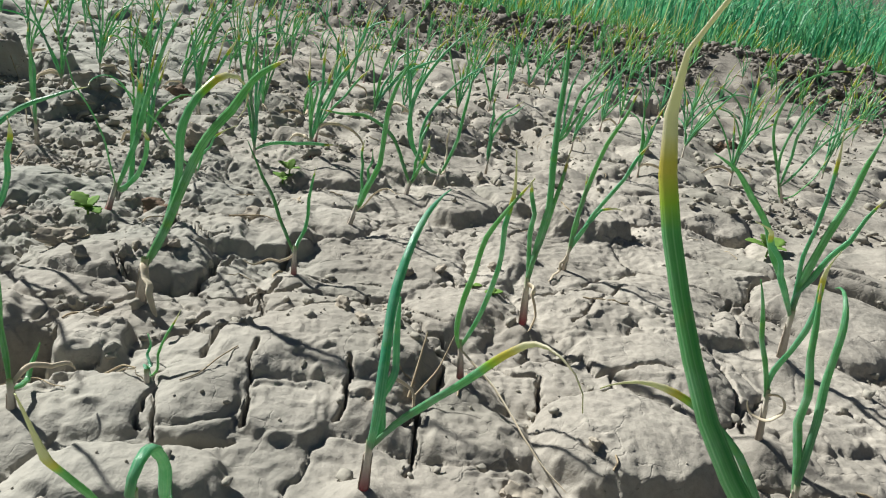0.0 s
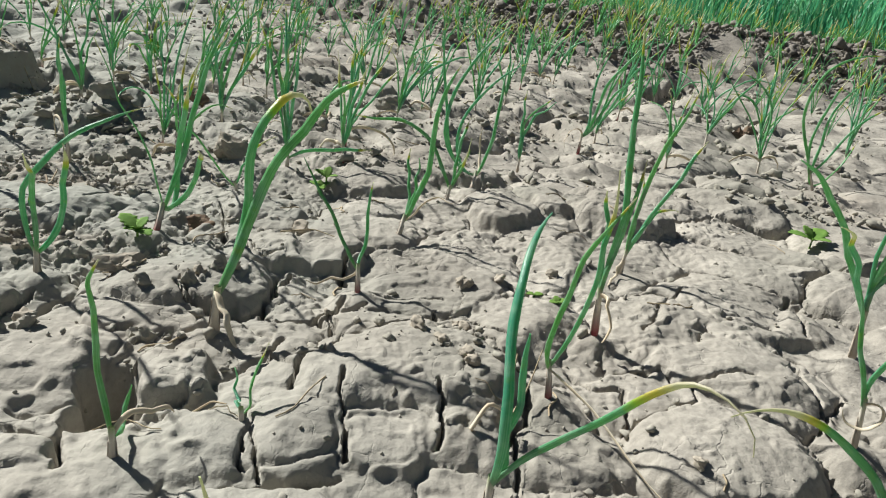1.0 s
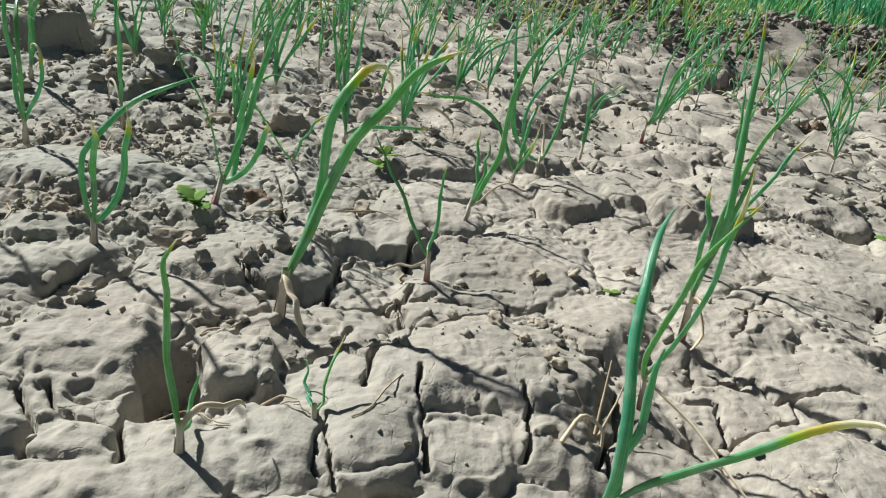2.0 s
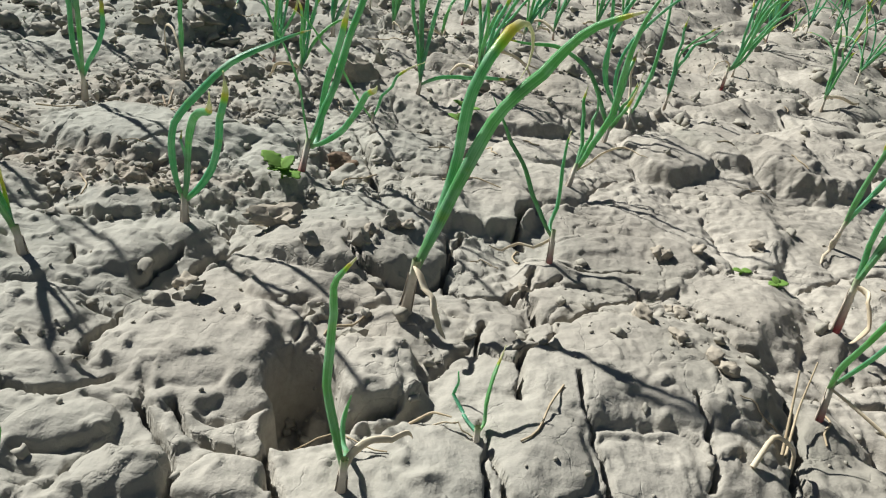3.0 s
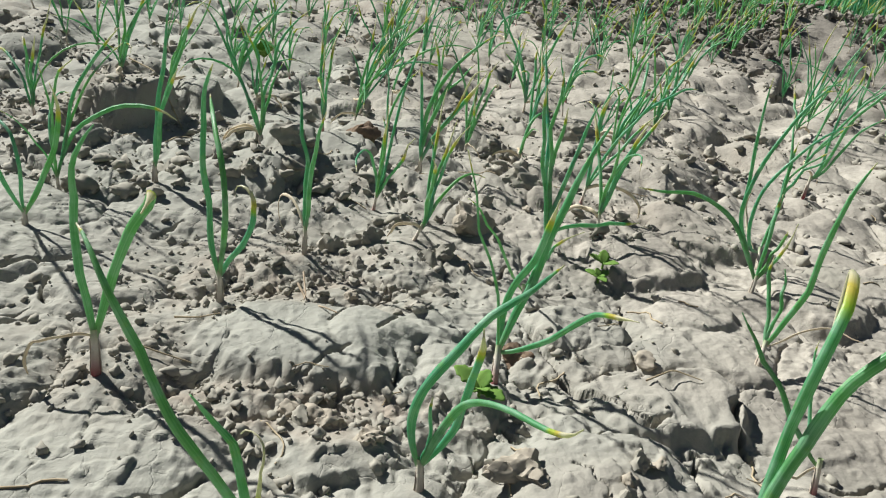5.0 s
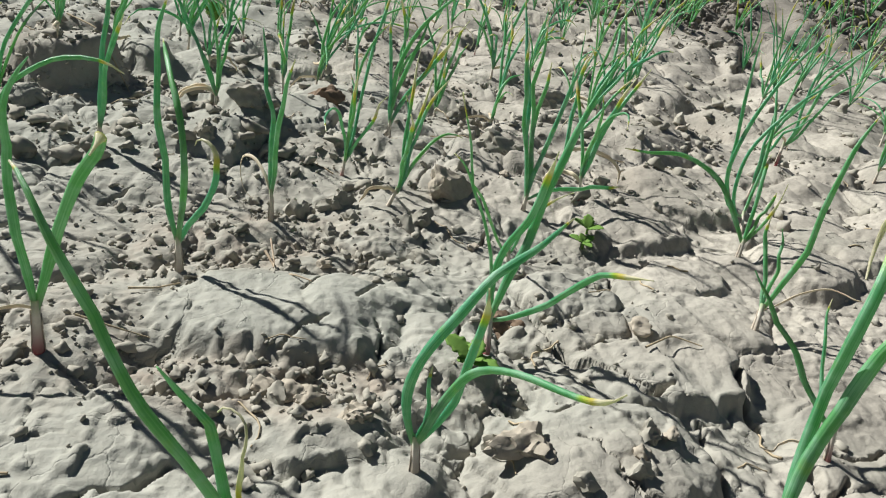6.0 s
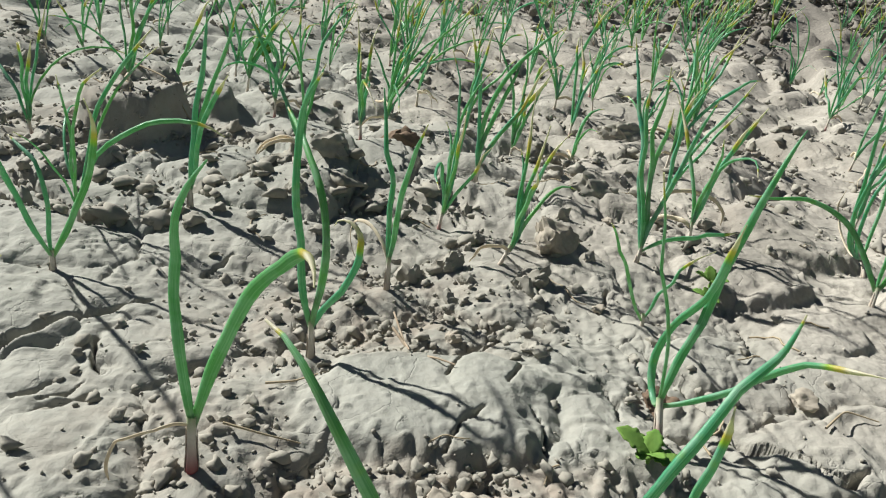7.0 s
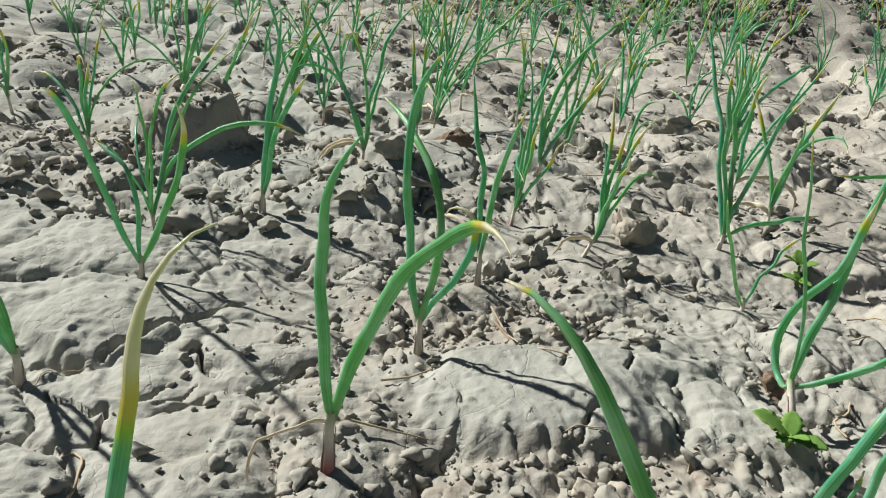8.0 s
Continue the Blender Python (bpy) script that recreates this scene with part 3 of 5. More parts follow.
    for bx, by, hl, hw, turn, h in BLOCKS:
        c, s = math.cos(radians(turn)), math.sin(radians(turn))
        px, py = 0.5 * (fx + wx), 0.5 * (fy + wy)
        u, v = ((px - bx) * c + (py - by) * s) / hl, (-(px - bx) * s + (py - by) * c) / hw
        if h > 0:
            z += h / 1000 * step(1.10, 0.72, np.sqrt(u * u + v * v))
        else:   # a hole with steep sides
            z += h / 1000 * (1 + 0.25 * bumps(x, y, 0.012, 4)) * step(1.16, 0.84, (u ** 4 + v ** 4) ** 0.25 + 0.12 * bumps(x, y, 0.011, 5))
    z -= beds * 0.0075
    # a ledge along the row: the bed breaks off towards a shallow dip
    for line, rise, drop in LEDGES:
        gap = off_line(wx, wy, line)
        at = np.flatnonzero(gap < 0.2)
        if len(at):
            ys_, xs_ = np.array([p[1] for p in line]), np.array([p[0] for p in line])
            over = x[at] + 1.5 * (wx[at] - x[at]) - np.interp(y[at], ys_, xs_)
            ends = step(line[0][1] - 0.05, line[0][1] + 0.02, y[at]) * step(line[-1][1] + 0.06, line[-1][1] - 0.02, y[at])
            up, down = rise * np.exp(-np.maximum(-over, 0) / 0.055), -drop * np.exp(-np.maximum(over, 0) / 0.045)
            z[at] += ends * (up + (down - up) * step(-0.016, 0.016, over))
    # the main cracks
    for line, wide in CRACKS:
        lo, hi = np.min(line, 0) - 0.03, np.max(line, 0) + 0.03
        at = np.flatnonzero((x > lo[0]) & (x < hi[0]) & (y > lo[1]) & (y < hi[1]))
        if len(at):
            px, py = fx[at], fy[at]
            gap = off_line(px, py, line)
            half = 0.5 * wide * (0.95 + 0.55 * bumps(px, py, 0.020, 5))
            z[at] -= 0.018 * step(1.5, 0.7, gap / half) + 0.0016 * np.exp(-gap / 0.005)
    # firm level ground round the onions' feet
    for ox, oy in FEET:
        z = z * (1 - 0.92 * np.exp(-((x - ox) ** 2 + (y - oy) ** 2) / 0.016 ** 2))
    # the bund of clods, and the higher field behind
    ridge = step(0.62, 0.10, bund_gap)
    z += 0.078 * ridge * (1 + 0.35 * bumps(x, y, 0.3, 2))
    slope = step(0.85, 0.45, bund_gap)
    z += slope * (0.020 * np.abs(bumps(x, y, 0.085, 5)) + 0.013 * bumps(x, y, 0.05, 6) + 0.008 * bumps(x, y, 0.03, 2))
    strip_gap = off_line(x, y, STRIP)
    z -= 0.012 * step(0.10, 0.03, strip_gap) * step(0.7, 1.1, y)
    return z, i1


def looseness(x, y):
    """Share of loose crumbly earth, 0 to 1: drifts on one side of the bed, and by chance elsewhere."""
    k = np.exp(-((x + 0.41) / 0.11) ** 2 - ((y - 0.77) / 0.10) ** 2) + 1.2 * np.exp(-((x + 0.36) / 0.09) ** 2 - ((y - 0.612) / 0.028) ** 2)
    k = k + 0.6 * np.exp(-((x + 0.49) / 0.09) ** 2 - ((y - 0.645) / 0.045) ** 2) + 0.25 * np.exp(-((x + 0.19) / 0.03) ** 2 - ((y - 0.49) / 0.05) ** 2)
    k = k + 0.6 * step(0.3, 0.85, bumps(x, y, 0.16, 3)) * (1 - 0.7 * step(1.0, 0.8, y))
    k = k - 1.3 * np.exp(-((x + 0.36) / 0.09) ** 4 - ((y - 0.682) / 0.042) ** 4) - 0.9 * np.exp(-((x + 0.225) / 0.07) ** 2 - ((y - 0.565) / 0.045) ** 2)
    return np.clip(k, 0, 1)


def height(x, y):
    return float(relief([x], [y])[0][0])


# ---- the ground: one sheet to the horizon, fine under the camera's way ----
def spaced(lo, hi, gap, growth, bound_lo, bound_hi, far_lo, far_hi):
    """Even steps between lo and hi, slowly growing ones out to the bounds, fast growing ones beyond."""
    mid = list(np.arange(lo, hi, gap))
    up, down, s = [mid[-1]], [mid[0]], gap
    while up[-1] < far_hi:
        s *= growth if up[-1] < bound_hi else 1.09
        up.append(up[-1] + s)
    s = gap
    while down[-1] > far_lo:
        s *= growth if down[-1] > bound_lo else 1.09
        down.append(down[-1] - s)
    return np.array(down[:0:-1] + mid + up[1:])


def build_ground():
    xs = spaced(-0.66, 0.34, 0.00130, 1.018, -2.4, 2.4, -60, 60)
    ys = spaced(0.31, 0.78, 0.00125, 1.012, 0.28, 3.4, -30, 90)
    gx, gy = np.meshgrid(xs, ys)
    z, _ = relief(gx, gy)
    n, m = len(xs), len(ys)
    i, j = np.meshgrid(np.arange(n - 1), np.arange(m - 1))
    a = (j * n + i).ravel()
    faces = np.stack([a, a + 1, a + n + 1, a + n], -1)
    gap = off_line(gx.ravel(), gy.ravel(), BUND) + 0.12 * bumps(gx.ravel(), gy.ravel(), 0.25, 3)
    dug = np.maximum(step(0.78, 0.58, gap), step(3.6, 4.4, gy.ravel()))
    side = gx.ravel() + 0.12 * (gy.ravel() - 0.6) + 0.16 * bumps(gx.ravel(), gy.ravel(), 0.22, 5) + 0.06 * bumps(gx.ravel(), gy.ravel(), 0.06, 1)
    tint_mask = step(-0.05, -0.45, side) * step(-2.6, -1.4, gx.ravel()) * step(-0.7, 0.1, gy.ravel())
    ob = part("ground", solid("ground", np.stack([gx.ravel(), gy.ravel(), z], -1), faces, dug=dug, tint_mask=tint_mask, loose=looseness(gx.ravel(), gy.ravel())), SILT)
    return tagged(ob, "pale grey-brown dried silt soil, lumpy and cracked into plates", "ground", kind="structure")


build_ground()


def rock(seed, rough=0.22, detail=2):
    """Corners and triangles of a rough clod about 1 across."""
    r = np.random.default_rng(seed)
    bm = bmesh.new()
    bmesh.ops.create_icosphere(bm, subdivisions=detail, radius=0.5)
    v = np.array([p.co for p in bm.verts])
    f = np.array([[q.index for q in face.verts] for face in bm.faces])
    bm.free()
    for _ in range(11):   # broken faces
        d = r.normal(size=3)
        d /= np.linalg.norm(d)
        over = v @ d - r.uniform(0.24, 0.42)
        v = v - np.outer(np.maximum(over, 0) * 0.90, d)
    o = r.uniform(0, 9, 3)
    for k, (scale, amp) in enumerate(((0.45, rough * 0.42), (0.2, rough * 0.30), (0.09, rough * 0.20))):
        v = v * (1 + amp * (bumps(v[:, 0] + o[0] + v[:, 2] * 0.7, v[:, 1] + o[1] - v[:, 2] * 0.6, scale, k)
                            + bumps(v[:, 2] + o[2], v[:, 0] - v[:, 1] + o[0], scale, k + 3)))[:, None]
    return v, f


def clod(x, y, length, width, high, turn=0.0, material=None, seed=1, label="", detail=4):
    v, f = rock(seed, 0.6, detail)
    v = v * (length * 1.1, width * 1.1, high * 1.6)
    v[:, 2] = np.maximum(v[:, 2], -high * 0.5)
    mesh = solid("clod", v, f)
    mesh.set_sharp_from_angle(angle=radians(38))
    ob = part("clod", mesh, material or CRUMB)
    ob.matrix_world = pose(x, y, height(x, y) + high * 0.16, 0, 0, turn)
    return tagged(ob, label or "dry grey-brown clod of earth lying on the cracked soil", "clod", "clods on the field")


def scatter(name, label, count, place, sizes, material, kinds=12, seed=3, fine=0.0060, proud=0.0):
    """Many small crumbs in one mesh; place gives a spot in plan."""
    r = np.random.default_rng(seed)
    plain, better = [], []
    for k in range(kinds):
        v, f = rock(900 + k, 0.5, 1)
        plain.append((v * (1 + r.uniform(-0.30, 0.30, (len(v), 1))), f))
        v, f = rock(950 + k, 0.9, 2)
        better.append((v * (1 + r.uniform(-0.17, 0.17, (len(v), 1))), f))
    spots = np.array([place(r) for _ in range(count)])
    zz, _ = relief(spots[:, 0], spots[:, 1])
    vs, fs, n = [], [], 0
    for (x, y), z in zip(spots, zz):
        s = sizes[0] * (sizes[1] / sizes[0]) ** (r.random() ** 2.2)
        v, f = (better if s > fine else plain)[r.integers(kinds)]
        turn = Euler((r.normal() * 0.25, r.normal() * 0.25, r.uniform(0, 6.28))).to_matrix()
        v = (v * (1, r.uniform(0.6, 1), r.uniform(0.5, 0.9)) * s) @ np.array(turn).T
        vs.append(v + (x, y, z + s * 0.20 + proud))
        fs.append(f + n)
        n += len(v)
    ob = part(name, solid(name, np.concatenate(vs), np.concatenate(fs), smooth=False), material)
    return tagged(ob, label, "soil crumbs", kind="stuff")


# clods that can be told apart: x, y, length, width, height, turn, shape
for x, y, l, w, h, turn, shape in [
    (-0.246, 0.895, 0.050, 0.040, 0.026, 11, 52), (-0.275, 0.840, 0.020, 0.016, 0.014, -20, 53),
    (-0.343, 0.849, 0.026, 0.020, 0.017, 10, 54), (-0.275, 0.777, 0.024, 0.018, 0.014, 0, 55), (-0.357, 0.601, 0.020, 0.017, 0.010, -10, 56),
    (-0.331, 0.586, 0.015, 0.013, 0.009, -14, 57), (-0.302, 0.737, 0.019, 0.015, 0.008, 6, 58), (-0.246, 0.564, 0.027, 0.020, 0.012, 7, 59),
    (-0.059, 1.217, 0.070, 0.045, 0.026, -13, 60), (-0.175, 1.006, 0.047, 0.034, 0.020, -5, 61), (0.097, 0.347, 0.019, 0.015, 0.012, 3, 62),
    (-0.439, 1.036, 0.048, 0.034, 0.022, 17, 63), (-0.470, 0.953, 0.020, 0.016, 0.012, -15, 64),
]:
    clod(x, y, l, w, h, turn, TAN if shape in (52, 56, 57, 59, 62) else CRUMB, shape)
# smaller clods: x, y, size; those in the drift of loose earth, then those at the cracks' edges
DRIFT = [
    (-0.290, 0.822, 0.020), (-0.332, 0.825, 0.013), (-0.367, 0.840, 0.014), (-0.387, 0.773, 0.012), (-0.311, 0.906, 0.012), (-0.243, 0.830, 0.012),
    (-0.222, 0.870, 0.014), (-0.208, 0.755, 0.012), (-0.431, 0.611, 0.012), (-0.389, 0.609, 0.013), (-0.372, 0.603, 0.011), (-0.357, 0.601, 0.013),
    (-0.223, 0.538, 0.012), (-0.201, 0.481, 0.016), (-0.185, 0.462, 0.016),
]
LOOSE = [
    (-0.210, 0.484, 0.014), (-0.192, 0.545, 0.012), (-0.175, 0.573, 0.016), (-0.257, 0.575, 0.018), (-0.292, 0.594, 0.014), (-0.272, 0.474, 0.013),
    (-0.286, 0.464, 0.012), (-0.194, 0.443, 0.010), (-0.374, 0.838, 0.020), (-0.349, 0.809, 0.012), (-0.350, 0.967, 0.014), (-0.311, 0.965, 0.016),
    (-0.384, 0.874, 0.010), (-0.322, 0.890, 0.009), (-0.414, 0.870, 0.012), (-0.419, 0.842, 0.010), (-0.438, 0.804, 0.012), (-0.225, 0.946, 0.016),
    (-0.062, 1.070, 0.012), (0.130, 1.410, 0.024), (0.113, 1.344, 0.016), (0.168, 1.291, 0.030),
]
clod_rng = np.random.default_rng(8)
for number, (x, y, size) in enumerate(DRIFT + LOOSE):
    clod(x, y, size * clod_rng.uniform(0.9, 1.2), size * clod_rng.uniform(0.65, 0.9), size * clod_rng.uniform(0.5, 0.75), clod_rng.uniform(-60, 60), CRUMB, 70 + number, detail=3)
clod(0.600, 1.365, 0.055, 0.040, 0.030, 25, REDCLAY, 42, "dark brown angular clod of earth on the bare furrow")
clod(-0.226, 0.699, 0.036, 0.024, 0.014, 19, REDCLAY, 43, "brown broken slab of earth beside an onion")
clod(-0.365, 1.146, 0.060, 0.040, 0.026, 5, REDCLAY, 44, "reddish brown clod of earth with a broken edge")


def worm_cast(x, y, size, seed):
    """A little heap of crumbs thrown up by a worm, one lump."""
    r = np.random.default_rng(seed)
    v, f = rock(seed * 31, 0.4, 4)
    for _ in range(14):   # knobs
        d = r.normal(size=3)
        d /= np.linalg.norm(d)
        v = v + np.outer(0.22 * np.exp(-((np.linalg.norm(v - d * 0.45, axis=1) / 0.17) ** 2)), d)
    v = v * (size, size * 0.85, size * 0.7) + (0, 0, size * 0.2)
    ob = part("worm_cast", solid("worm_cast", v, f), TAN)
    ob.matrix_world = pose(x, y, height(x, y), 0, 0, r.uniform(0, 360))
    return tagged(ob, "small pale knobbly worm cast on the dried mud", "worm cast", "worm casts on the mud")


for number, (x, y, size) in enumerate([
    (-0.020, 0.503, 0.013), (0.102, 0.637, 0.013), (0.019, 0.609, 0.012), (0.014, 0.456, 0.012), (0.016, 0.537, 0.010),
    (0.053, 0.624, 0.011), (-0.187, 0.556, 0.010), (-0.175, 0.569, 0.008), (-0.279, 0.483, 0.013), (0.010, 0.541, 0.008),
    (-0.131, 0.691, 0.016), (-0.245, 0.571, 0.015), (-0.352, 0.761, 0.009), (-0.233, 0.802, 0.010), (0.169, 1.273, 0.016),
    (0.105, 1.252, 0.013), (-0.364, 0.603, 0.016), (-0.331, 0.586, 0.013), (-0.380, 0.611, 0.012), (-0.352, 0.756, 0.009),
    (-0.183, 0.936, 0.010), (0.011, 0.470, 0.012), (-0.087, 0.536, 0.008), (-0.165, 0.571, 0.010), (-0.197, 0.539, 0.011),
    (0.023, 0.608, 0.010), (-0.004, 0.484, 0.012), (0.141, 0.382, 0.010),
]):
    worm_cast(x, y, size, number + 3)


def crumb_spots(count):
    """Crumbs lie in drifts on loose earth and gather in dips, along cracks and at the foot of ledges."""
    r = np.random.default_rng(19)
    x, y, lot = r.uniform(-0.95, 0.6, 280000), 0.28 + 1.3 * r.random(280000) ** 1.3, r.random(280000)
    may = np.flatnonzero(lot < 0.003 + 0.45 * looseness(x, y) + 0.12 * step(-0.1, 0.5, bumps(x, y, 0.09, 6)))
    x, y, lot = x[may], y[may], lot[may]
    here = relief(x, y)[0]
    about = sum(relief(x + dx, y + dy)[0] for dx, dy in ((0.016, 0), (-0.016, 0), (0, 0.016), (0, -0.016))) / 4
    dip = step(0.0005, 0.006, about - here)
    chance = 0.002 + 0.55 * looseness(x, y) * (0.25 + dip) + 0.09 * dip * step(-0.1, 0.5, bumps(x, y, 0.09, 6))
    keep = np.flatnonzero(lot < chance)[:count]
    return [(float(x[k]), float(y[k])) for k in keep]


CRUMBS = crumb_spots(22000)
scatter("soil_crumbs", "small dry crumbs of grey-brown earth strewn over the soil", len(CRUMBS), lambda r: CRUMBS.pop(), (0.0021, 0.0110), CRUMB)


def bund_spot(r):
    k = (1, 2, 3, 4, 5, 6, 3, 4, 5, 6)[int(r.integers(10))]
    (ax, ay), (bx, by) = BUND[k], BUND[k + 1]
    t, off = r.random(), r.normal() * 0.36
    d = math.hypot(bx - ax, by - ay)
    return ax + (bx - ax) * t - (by - ay) / d * off, ay + (by - ay) * t + (bx - ax) / d * off


scatter("bund_clods", "dark crumbly clods heaped along the low field bund", 14000, bund_spot, (0.005, 0.042), CLAY, seed=5, fine=0.024, proud=0.008)


def bed_spot(r):
    while True:
        y = 0.90 + 2.3 * r.random() ** 1.4
        x = r.uniform(-0.75, 0.75) * (y + 0.1) - 0.1
        if r.random() < 0.10 + max(0.0, float(bumps(np.array([x]), np.array([y]), 0.14, 3)[0])) + 0.6 * max(0.0, float(bumps(np.array([x]), np.array([y]), 0.05, 6)[0])):
            return x, y


scatter("bed_clods", "scattered dry clods between the farther onions", 5200, bed_spot, (0.003, 0.024), CRUMB, seed=6, fine=0.010)


# ---- onions ----
def leaf_curve(start, heading, swing, rise, bow, power, sag, length, wave=0.0, count=22):
    """Points of a leaf: its tilt from upright goes from rise to bow degrees, its heading turns by swing degrees."""
    s = (np.arange(count - 1) + 0.5) / (count - 1)
    th = np.radians(rise) + np.radians(bow - rise) * s ** power + np.radians(sag) * np.sin(np.pi * s) * 2 * (1 - s) + np.radians(wave) * np.sin(2 * np.pi * s)
    ph = np.radians(heading) + np.radians(swing) * s
    d = np.stack([np.sin(th) * np.cos(ph), np.sin(th) * np.sin(ph), np.cos(th)], -1) * length / (count - 1)
    return np.vstack([start, np.asarray(start) + np.cumsum(d, 0)])


def add_leaf(parent, start, width, dry, curve, seed, sides=8, count=22):
    pts = leaf_curve(start, *curve, count=count)
    at = np.array(parent.location)
    pts[2:, 2] = np.maximum(pts[2:, 2], relief(pts[2:, 0] + at[0], pts[2:, 1] + at[1])[0] - at[2] + 0.0018)
    r = np.random.default_rng(seed)
    s = np.linspace(0, 1, count)
    body = (0.70 + 0.30 * step(0, 0.2, s)) * (1 - s ** (4.0 if dry < 0.1 else 9.0)) ** 0.7
    wilt = np.clip((s - (1 - dry)) / max(dry, 0.02), 0, 1) if dry > 0 else np.zeros(count)
    thin = 1 - 0.52 * step(0.20, 0.75, wilt) if dry < 0.95 else np.full(count, 1.25) - 0.5 * s
    rad = np.maximum(0.5 * width * body * thin * (1 + 0.05 * np.sin(s * 23 + r.uniform(0, 6))), 0.0004)
    pts = pts + 0.0012 * np.stack([np.interp(s, np.linspace(0, 1, 7), np.r_[0, r.normal(size=6)]) for _ in range(3)], -1)
    v, f = tube(pts, rad, sides, 0.62 if dry < 0.95 else 0.35)
    turn = np.tile(np.abs(np.arange(sides) * 2.0 / sides - 1.0), count)
    tone = np.full(count, 1.0) if dry > 0.95 else np.where(s > 1 - dry - 0.02, np.clip((s - (1 - dry - 0.02)) / (dry * 0.8 + 0.02), 0, 1), 0.0) if dry > 0 else np.zeros(count)
    if dry > 0.95:
        return part("dry_leaf", solid("dry_leaf", v, f, dry=np.repeat(tone, sides), along=np.repeat(s, sides)), WITHERED, parent, "withered straw-coloured leaf")
    cut = int(round((1 - 0.75 * dry) * (count - 1))) if dry >= 0.1 else count - 1
    cut = min(max(cut, 3), count - 1)
    low, high = slice(0, (cut + 1) * sides), slice(cut * sides, count * sides)
    leaf = part("leaf", solid("leaf", v[low], f[:cut * sides], dry=np.repeat(tone, sides)[low], along=np.repeat(s, sides)[low], round=turn[low]), LEAF, parent)
    if cut < count - 1:
        part("withered_tip", solid("withered_tip", v[high], f[cut * sides:] - cut * sides, dry=np.repeat(tone, sides)[high], along=np.repeat(s, sides)[high], round=turn[high]), LEAF, leaf,
             "yellow tip withered to straw")
    return leaf


def add_stem(parent, neck, width, bulb=True, sides=10, red=False):
    n = 9
    s = np.linspace(0, 1, n)
    h = neck[2]
    pts = np.stack([neck[0] * s, neck[1] * s, -0.008 + (h + 0.010) * s], -1)
    rad = 0.5 * width * (1.0 + 0.35 * np.exp(-((s - 0.22) / 0.2) ** 2) * bulb)
    v, f = tube(pts, rad, sides)
    stem = part("stem", solid("stem", v, f, along=np.repeat(s, sides)), RED_STEM if red else STEM, parent, "reddish foot of the stem" if red else "")
    if h > 0.012 and sides >= 8:   # papery remains of the outer leaf round the foot
        r = np.random.default_rng(int(h * 1e5) + 11)
        rows, cols = 5, 9
        up, round_ = np.meshgrid(np.linspace(0, 1, rows), np.linspace(0, 3.4, cols), indexing="ij")
        top = 0.55 + 0.35 * np.interp(np.arange(cols), np.arange(cols), r.random(cols))
        k = np.clip(0.12 + up * top[None, :] * 0.8, 0, 1)
        rr = np.interp(k, s, rad) * (1.10 + 0.10 * up * r.random(cols)[None, :]) + 0.0003
        base = np.stack([np.interp(k, s, pts[:, c]) for c in range(3)], -1)
        ring = base + np.stack([rr * np.cos(round_), rr * np.sin(round_), 0 * rr], -1)
        inner = base + np.stack([(rr - 0.0004) * np.cos(round_), (rr - 0.0004) * np.sin(round_), 0 * rr], -1)
        a = (np.arange(rows - 1)[:, None] * cols + np.arange(cols - 1)[None, :]).ravel()
        quad = np.stack([a, a + 1, a + cols + 1, a + cols], -1)
        m = rows * cols
        rim = [q * cols for q in range(rows)] + list(range((rows - 1) * cols + 1, m)) + [q * cols + cols - 1 for q in range(rows - 2, -1, -1)] + list(range(cols - 2, 0, -1))
        edge = np.array([[p, q, q + m, p + m] for p, q in zip(rim, rim[1:] + rim[:1])])
        part("dry_sheath", solid("dry_sheath", np.concatenate([ring.reshape(-1, 3), inner.reshape(-1, 3)]), np.concatenate([quad, quad[:, ::-1] + m, edge])), SHEATH, stem,
             "thin papery pale sheath")
    return stem


def onion(x, y, neck, leaves, label="young onion plant with slender hollow green leaves", seed=1, z=0.0, sides=8, count=22, red=False):
    """neck: where the leaves part, from the foot. leaves: width in mm, dry share, then what leaf_curve takes."""
    foot = tagged(new("onion_plant"), label, "onion plant", "onions on the field")
    foot.location = (x, y, z)
    widest = max(l[0] for l in leaves) / 1000
    if neck[2] > 0.004:
        add_stem(foot, neck, max(0.0030, widest * 0.72), sides=10 if count > 15 else 6, red=red)
    for k, (w, dry, *curve) in enumerate(leaves):
        add_leaf(foot, np.array(neck) + (0, 0, -0.004), w / 1000, dry, curve, seed * 20 + k, sides, count)
    return foot


onion(0.013, 0.331, (-0.000, -0.000, 0.027), [
    (5.2, 0, 104, -46, -17.1, 76.8, 0.91, 9.2, 0.157, -0),
    (3.9, 0, 14, 2, 17.1, -2.7, 0.98, -4.9, 0.086, -0),
    (3.9, 0.45, 338, -41, 33.8, 188.8, 4.55, -7.1, 0.161, 12)], "young onion plant, one leaf bent over with a dry tip", 1, red=True)
onion(0.066, 0.444, (-0.005, 0.000, 0.025), [
    (3.5, 0.05, 236, 137, 33.3, 30.6, 1.00, -19.2, 0.133, -0),
    (3.0, 0.25, 332, -106, 18.7, 14.1, 1.00, -4.1, 0.144, 4),
    (2.7, 1, 302, 0, 92.6, 102.9, 0.98, 8.1, 0.116, -3)], "young onion plant with a withered leaf lying on the soil", 2, red=True)
